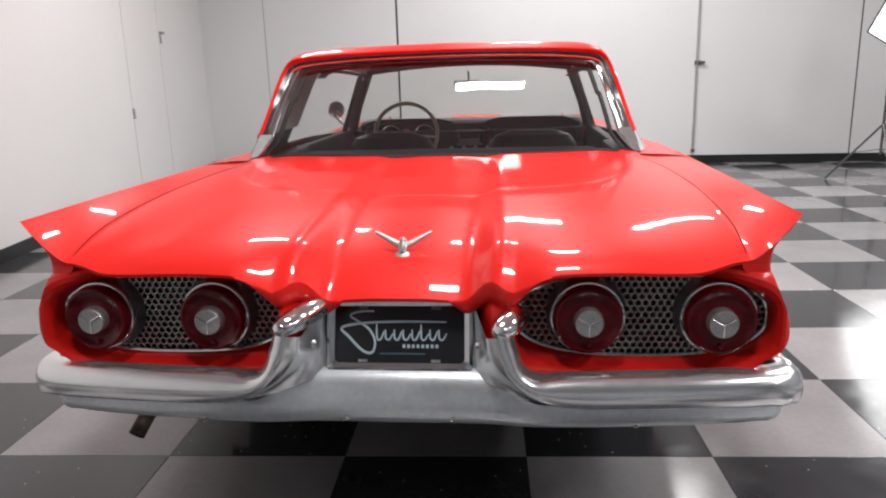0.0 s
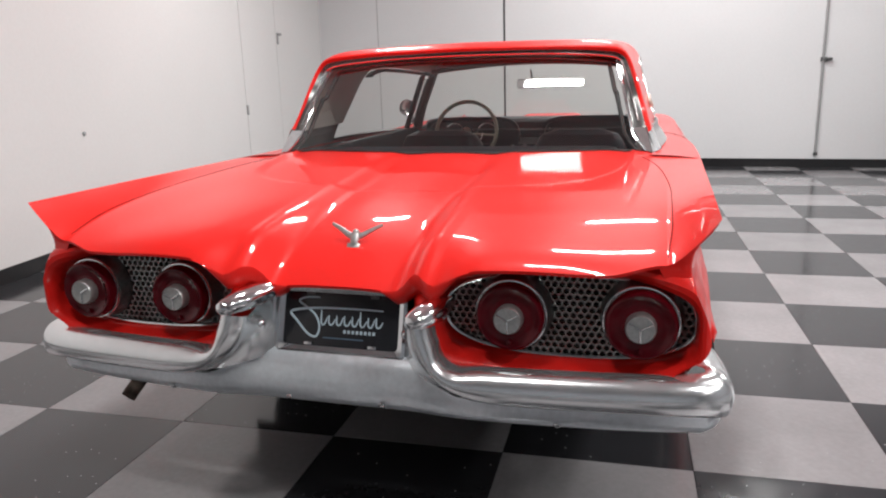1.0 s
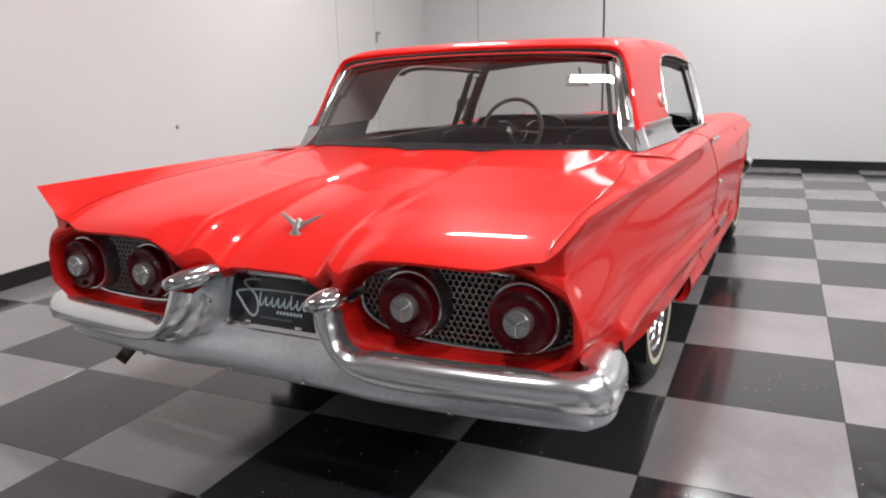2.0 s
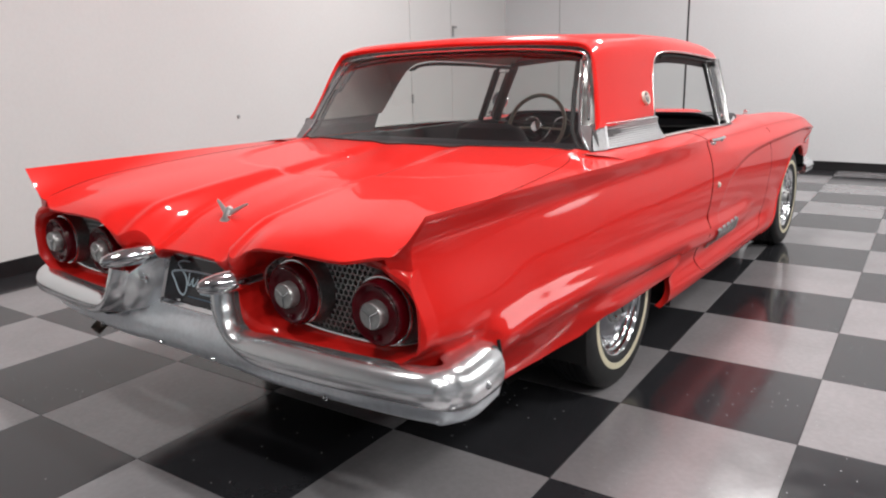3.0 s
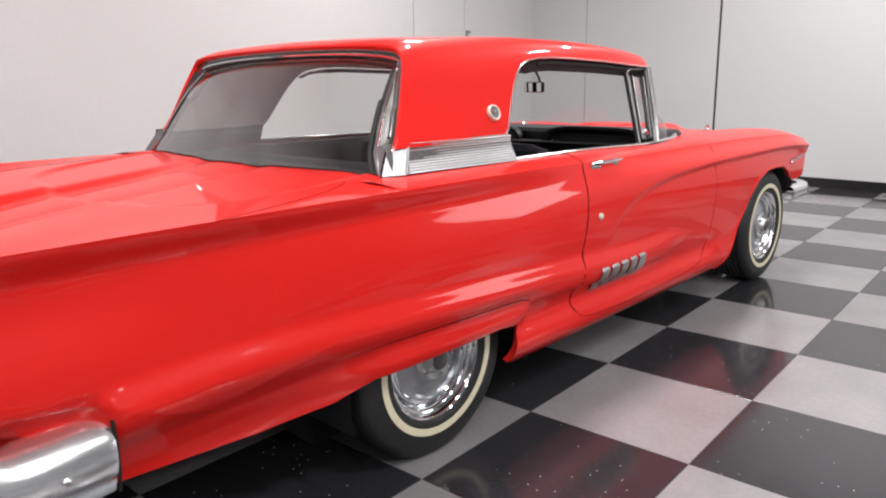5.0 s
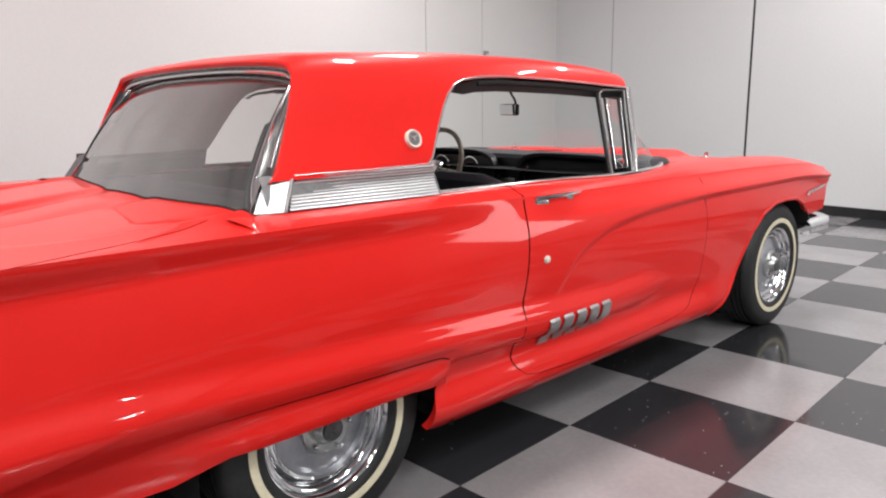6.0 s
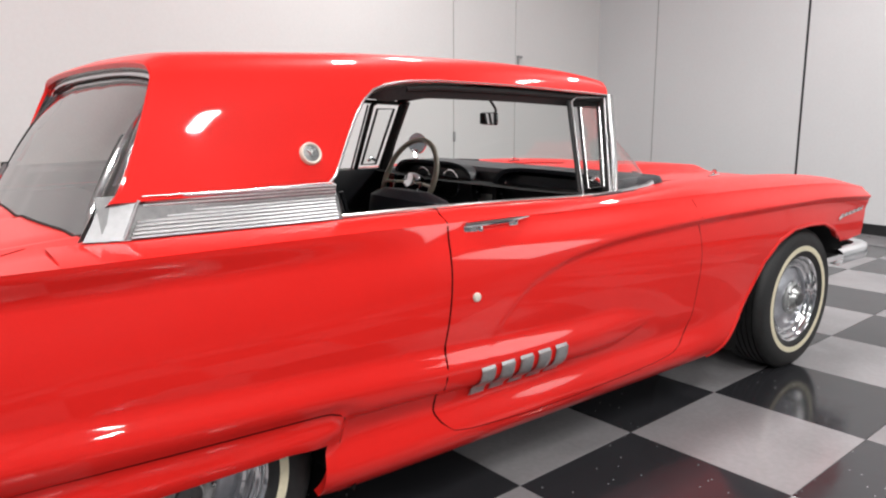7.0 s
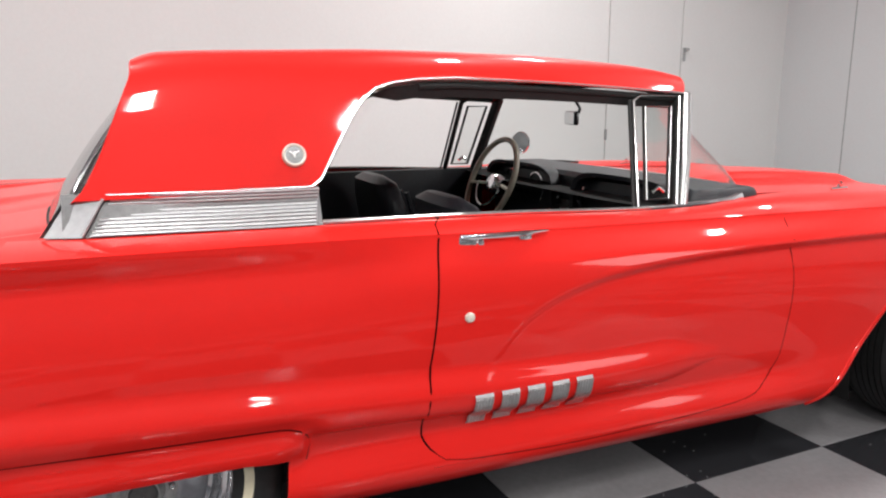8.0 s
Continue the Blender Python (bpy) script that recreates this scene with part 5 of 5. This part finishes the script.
# chrome flourish on the front wing
flour = []
for k in range(11):
    y0 = 4.46 + k * 0.025
    z0 = 0.716 + 0.0015 * k
    flour.append(tube([on_side(y0, z0 + (0.011 if k % 2 else 0), 0.005), on_side(y0 + 0.024, z0 + (0 if k % 2 else 0.011), 0.005)], 0.0042, 6))
flour.append(tube([on_side(4.46, 0.712, 0.003), on_side(4.735, 0.728, 0.003)], 0.0045, 6))
flour.append(tube([on_side(4.452, 0.704, 0.004), on_side(4.475, 0.716, 0.004)], 0.007, 8))
both("fender_flourish", merge(*flour), BRIGHT)

# ------------------------------------------------------------------ door furniture
for s, d in ((1, doors[0]), (-1, doors[1])):
    def P(y, z, o):
        return (s * (0.930 + 0.03 * (0.92 - z) + o), y, z)
    lever = [P(2.165, 0.921, 0.022), P(2.25, 0.922, 0.030), P(2.34, 0.922, 0.028), P(2.425, 0.922, 0.010)]
    handle = part("door_handle", tube(fine(lever, 0.01), lambda t: 0.010 * (1 - 0.75 * max(0, t - 0.72) / 0.28), 10, flat=0.8), CHROME, d, "chrome pull door handle")
    part("handle_base", block(min(P(0, .9, -0.02)[0], P(0, .9, 0.026)[0]), 2.160, 0.893, max(P(0, .9, -0.02)[0], P(0, .9, 0.026)[0]), 2.212, 0.924, 0.006), CHROME, handle)
    part("handle_foot", block(min(P(0, .9, -0.02)[0], P(0, .9, 0.02)[0]), 2.335, 0.902, max(P(0, .9, -0.02)[0], P(0, .9, 0.02)[0]), 2.372, 0.922, 0.005), CHROME, handle)
    part("push_button", moved(lathe([(0.011, -0.01), (0.011, 0.010), (0.008, 0.014), (0.001, 0.015)], 20), Matrix.Translation(P(2.222, 0.905, 0.012)) @ Matrix.Rotation(radians(90 * s), 4, "Y")), CHROME, handle)
    lx_ = side_x(2.175, 0.722)
    part("door_lock", moved(lathe([(0.0135, -0.004), (0.0135, 0.004), (0.010, 0.009), (0.001, 0.011)], 24), Matrix.Translation((s * lx_, 2.173, 0.722)) @ Matrix.Rotation(radians(90 * s), 4, "Y")), IVORY, d, "pale round door lock")
    for k in range(5):                                 # five ribbed bars on the pod
        y0 = 2.188 + k * 0.0775
        rows = []
        for i in range(6):
            y = y0 + 0.053 * i / 5
            rib = 0.0065 if i in (0, 5) else 0.0095
            rows.append([(s * (side_x(y, z) + (rib if 0 < j < 8 else 0.0)), y, z) for j, z in enumerate([0.404 + 0.0131 * j for j in range(9)])])
        vent = part("pod_bar", grid(rows) if s > 0 else flip(grid(rows)), ALU, d, "ribbed bright metal bar")
        ribs = [tube([(s * (side_x(y0 + 0.053 * (i + 0.5) / 6, z) + 0.0095), y0 + 0.053 * (i + 0.5) / 6, z) for z in [0.411 + 0.0130 * j for j in range(8)]], 0.0022, 5) for i in range(6)]
        part("rib", merge(*ribs), SILVER, vent)

# outside mirror on the far door
om = part("door_mirror", moved(lathe([(0.001, -0.045), (0.030, -0.038), (0.052, -0.018), (0.060, 0.0), (0.056, 0.004), (0.001, 0.003)], 32), Matrix.Translation((-0.95, 3.33, 1.055)) @ Matrix.Rotation(radians(25), 4, "Z") @ FACE_BACK), CHROME, CAR, "round chrome door mirror")
part("mirror_stalk", tube([(-0.88, 3.30, 0.935), (-0.93, 3.30, 0.965), (-0.95, 3.30, 1.02)], 0.010, 8), CHROME, om)

# ------------------------------------------------------------------ cabin
part("cabin_floor", block(-0.80, 1.25, 0.42, 0.80, 3.30, 0.46, 0.01), VINYL, CAR)
both("door_trim", merge(block(0.770, 1.80, 0.44, 0.815, 3.02, 0.945, 0.012), block(0.70, 2.15, 0.66, 0.775, 2.75, 0.72, 0.02)), VINYL)
both("quarter_trim", block(0.72, 1.22, 0.44, 0.800, 1.82, 0.955, 0.02), VINYL)
part("parcel_shelf", block(-0.76, 1.14, 0.90, 0.76, 1.50, 0.945, 0.015), VINYL, CAR, "black rear parcel shelf")
seat = part("rear_seat", merge(block(-0.68, 1.48, 0.46, 0.68, 1.95, 0.66, 0.06, 3), moved(block(-0.68, -0.08, 0, 0.68, 0.08, 0.36, 0.06, 3), Matrix.Translation((0, 1.50, 0.60)) @ Matrix.Rotation(radians(12), 4, "X"))), VINYL, CAR, "black vinyl rear bench")


def bucket(x):
    cushion = part("bucket_seat", block(x - 0.27, 2.38, 0.46, x + 0.27, 2.90, 0.665, 0.06, 3), VINYL, CAR, "black vinyl bucket seat")
    rows = []
    for i in range(15):
        t = i / 14
        z = 0.60 + 0.365 * t
        w = 0.265 * (1 - 0.30 * max(0, t - 0.55) ** 2 / 0.2)
        d = 0.075 * (1 - 0.35 * t)
        yc = 2.42 - 0.08 * t
        if i == 14:
            d, w = 0.02, w - 0.05
        line = []
        for k in range(24):
            q = 2 * math.pi * k / 24
            c, sn = math.cos(q), math.sin(q)
            line.append((x + w * math.copysign(abs(c) ** 0.5, c), yc + d * math.copysign(abs(sn) ** 0.7, sn), z))
        rows.append(line)
    v, f = grid(rows, close_v=True)
    f = list(f) + [tuple(range(14 * 24, 15 * 24))]
    part("seat_back", (v, f), VINYL, cushion)
    pl = []
    for k in range(5):
        xx = x - 0.17 + 0.085 * k
        pl.append(tube([(xx, 2.49, 0.66), (xx, 2.465, 0.78), (xx, 2.43, 0.90)], 0.010, 6))
    part("seat_pleats", merge(*pl), VINYL, cushion)


bucket(0.40)
bucket(-0.40)
part("centre_console", block(-0.10, 1.95, 0.46, 0.10, 3.15, 0.70, 0.03, 3), VINYL, CAR, "long black centre console")

# dashboard with two hooded cowls
dash = part("dashboard", merge(block(-0.75, 3.07, 0.66, 0.75, 3.36, 0.984, 0.05, 3)), VINYL, CAR, "black padded dashboard with twin hoods")


def hood_cowl(x, w):
    rows = []
    for i in range(9):
        t = i / 8
        y = 3.02 + 0.40 * t
        line = []
        for k in range(19):
            q = math.pi * k / 18
            c, sn = math.cos(q), math.sin(q)
            line.append((x + w * math.copysign(abs(c) ** 0.45, c) * (1 - 0.05 * t), y, 0.835 + (0.165 - 0.055 * t) * abs(sn) ** 0.5))
        rows.append(line)
    inner = [[(x + (p[0] - x) * 0.93, p[1] + 0.004 + 0.10 * a, 0.835 + (p[2] - 0.835) * 0.90) for p in rows[0]] for a in (0, 1)]
    rim = grid([rows[0], inner[0]])
    return merge(flip(grid(rows)), rim, grid(inner))


for x, w in ((-0.40, 0.33), (0.40, 0.33)):
    part("dash_hood", hood_cowl(x, w), VINYL, dash)
part("instrument_panel", block(-0.70, 3.085, 0.76, -0.10, 3.105, 0.965, 0.01), DARK, dash)
for x in (-0.53, -0.30):
    dial = part("dial", moved(lathe([(0.072, 0.0), (0.072, 0.014), (0.066, 0.018), (0.062, 0.008), (0.001, 0.008)], 32), Matrix.Translation((x, 3.085, 0.885)) @ FACE_BACK), HARDWARE, dash)
    part("dial_rim", moved(lathe([(0.073, 0.012), (0.073, 0.019), (0.068, 0.020), (0.067, 0.012)], 32), Matrix.Translation((x, 3.085, 0.885)) @ FACE_BACK), CHROME, dial)
for x, z in ((-0.12, 0.80), (-0.04, 0.80), (0.04, 0.80), (0.12, 0.80), (-0.08, 0.875), (0.08, 0.875)):
    part("dash_knob", moved(lathe([(0.008, 0), (0.008, 0.018), (0.017, 0.022), (0.017, 0.034), (0.001, 0.037)], 16), Matrix.Translation((x, 3.075, z)) @ FACE_BACK), CHROME, dash)
part("radio_plate", block(-0.085, 3.066, 0.815, 0.085, 3.084, 0.86, 0.004), SILVER, dash)
part("grab_bar", tube([(0.13, 3.05, 0.93), (0.14, 3.02, 0.88), (0.135, 3.05, 0.82)], 0.008, 8), CHROME, dash)

# steering wheel
SW = Matrix.Translation((-0.40, 2.892, 0.910)) @ Matrix.Rotation(radians(68), 4, "X")
N_ = 64
rim = [tuple(SW @ Vector((0.205 * math.cos(2 * math.pi * k / N_), 0.205 * math.sin(2 * math.pi * k / N_), 0.0))) for k in range(N_)]
sw = part("steering_wheel", tube(rim, 0.013, 10, closed=True), RIM_GREY, CAR, "thin-rimmed grey steering wheel with chrome horn ring")
part("spoke", tube([tuple(SW @ Vector(p)) for p in ((-0.195, -0.02, 0), (-0.06, -0.005, -0.025), (0.06, -0.005, -0.025), (0.195, -0.02, 0))], 0.012, 8, flat=0.6), RIM_GREY, sw)
part("horn_ring", tube([tuple(SW @ Vector((0.115 * math.cos(q), 0.115 * math.sin(q), 0.004))) for q in [math.pi * (1.02 + 0.96 * k / 24) for k in range(25)]], 0.005, 8), CHROME, sw)
part("wheel_boss", moved(lathe([(0.045, -0.06), (0.045, -0.02), (0.035, 0.004), (0.001, 0.010)], 24), SW), CHROME, sw)
part("steering_column", tube([tuple(SW @ Vector((0, 0, -0.03))), (-0.40, 3.20, 0.78)], 0.028, 12), VINYL, sw)

# inside mirror
IM = Matrix.Translation((-0.015, 3.07, 1.203)) @ Matrix.Rotation(radians(-18), 4, "Z")
im = part("inside_mirror", moved(block(-0.085, -0.008, -0.029, 0.085, 0.012, 0.029, 0.010), IM), PLATE, CAR, "rear-view mirror on a bent stalk")
part("mirror_face", moved(block(-0.079, -0.0105, -0.024, 0.079, -0.0085, 0.024), IM), MIRROR, im)
part("mirror_stalk", tube(fine([(0.0, 3.085, 1.215), (0.0, 3.10, 1.24), (0.0, 3.06, 1.29)], 0.01), 0.006, 8), BLACK, im)

# ------------------------------------------------------------------ things in the room
# fittings for all the unseen strips, the added fill ones included
def ceiling_strip(x, y):
    ob = thing("unseen_ceiling_light", (x, y, CEIL), "long narrow white ceiling strip light, unseen, some added as fill, switched on", "ceiling light", "ceiling strip lights")
    part("light_housing", block(x - 0.37, y - 0.13, CEIL - 0.09, x + 0.37, y + 0.13, CEIL - 0.001, 0.012), CANVAS, ob)
    part("diffuser", block(x - 0.35, y - 0.105, CEIL - 0.105, x + 0.35, y + 0.105, CEIL - 0.0905, 0.004), DIFFUSER, ob)


for sx_, sy_, _ in STRIPS:
    ceiling_strip(sx_, sy_)


def softbox():
    ob = thing("softbox", (3.96, 6.5, 0), "white studio softbox tilted on a black light stand", "softbox")
    m = SOFTBOX
    w, h = 0.66, 0.53
    front = [(-w, -h, 0.0), (w, -h, 0.0), (w, h, 0.0), (-w, h, 0.0)]
    part("front_cloth", moved((front, [(3, 2, 1, 0)]), m), SOFT_GLOW, ob, "glowing white front cloth")
    back = [(-0.13, -0.13, 0.42), (0.13, -0.13, 0.42), (0.13, 0.13, 0.42), (-0.13, 0.13, 0.42)]
    part("shell", moved((front + back, [(0, 1, 5, 4), (1, 2, 6, 5), (2, 3, 7, 6), (3, 0, 4, 7), (4, 5, 6, 7)]), m @ Matrix.Translation((0, 0, 0.004))), FABRIC, ob, smooth=False)
    part("edge_band", moved(tube([(x, y, 0.0) for x, y, _ in front], 0.013, 6, closed=True), m), FABRIC, ob)
    head = m @ Vector((0, 0, 0.45))
    part("lamp_head", moved(block(-0.07, -0.07, 0.40, 0.07, 0.07, 0.62, 0.02), m), FABRIC, ob)
    foot = Vector((3.96, 6.50, 0))
    part("pole", merge(tube([(foot.x, foot.y, 0.30), (foot.x, foot.y, 1.0)], 0.013, 10), tube([(foot.x, foot.y, 0.98), (foot.x, foot.y, 1.72), (head.x, head.y, head.z)], 0.010, 10)), HARDWARE, ob)
    for k in range(3):
        q = radians(20 + 120 * k)
        part("leg", merge(tube([(foot.x, foot.y, 0.62), (foot.x + 0.52 * math.cos(q), foot.y + 0.52 * math.sin(q), 0.012)], 0.011, 8),
                          tube([(foot.x, foot.y, 0.36), (foot.x + 0.27 * math.cos(q), foot.y + 0.27 * math.sin(q), 0.31)], 0.007, 6)), HARDWARE, ob)
    bag = Vector((foot.x + 0.24, foot.y - 0.02, 0.0))
    b2 = thing("sandbag", (bag.x, bag.y, 0), "small pale weight bag at the foot of the light stand", "sandbag")
    part("bag", tube(fine([(bag.x - 0.13, bag.y, 0.05), (bag.x, bag.y, 0.085), (bag.x + 0.12, bag.y, 0.055)], 0.02), lambda t: 0.03 + 0.045 * math.sin(math.pi * min(1, max(0, t))), 12), CANVAS, b2)


softbox()


def conduit():
    ob = thing("wall_conduit", (2.44, FAR, 0.16), "thin grey conduit pipe clipped to the wall with a small box", "conduit")
    part("pipe", tube([(2.44, FAR - 0.016, 0.175), (2.44, FAR - 0.016, CEIL)], 0.015, 10), PIPE, ob)
    part("pipe_end", block(2.418, FAR - 0.04, 0.15, 2.462, FAR, 0.19, 0.004), HARDWARE, ob)
    part("clamp", merge(block(2.41, FAR - 0.03, 1.28, 2.485, FAR, 1.33, 0.004), block(2.485, FAR - 0.06, 1.288, 2.535, FAR - 0.02, 1.322, 0.006)), HARDWARE, ob)


conduit()


def door_hardware():
    y = 5.70
    x = left_wall(y)
    ob = thing("door_latch", (x, y, 0.95), "small dark upright latch on the joint of the flush door", "latch")
    part("latch_body", block(x - 0.002, y - 0.012, 0.88, x + 0.02, y + 0.012, 0.99, 0.005), PIPE, ob)
    y = 6.76
    x = left_wall(y)
    ob = thing("door_closer", (x, y, 1.8), "small grey bracket beside the flush door joint", "bracket")
    part("bracket", merge(block(x - 0.002, y - 0.015, 1.70, x + 0.015, y + 0.015, 1.84, 0.004), block(x + 0.013, y - 0.015, 1.805, x + 0.05, y + 0.035, 1.835, 0.005)), PIPE, ob)
    y = 2.80
    x = left_wall(y)
    ob = thing("wall_stud", (x, y, 0.9), "small grey stud fixed to the white wall", "wall stud")
    part("stud", moved(lathe([(0.017, -0.004), (0.017, 0.006), (0.010, 0.014), (0.001, 0.015)], 16), Matrix.Translation((x, y, 0.90)) @ Matrix.Rotation(radians(90), 4, "Y")), PIPE, ob)


door_hardware()
build_tiles()
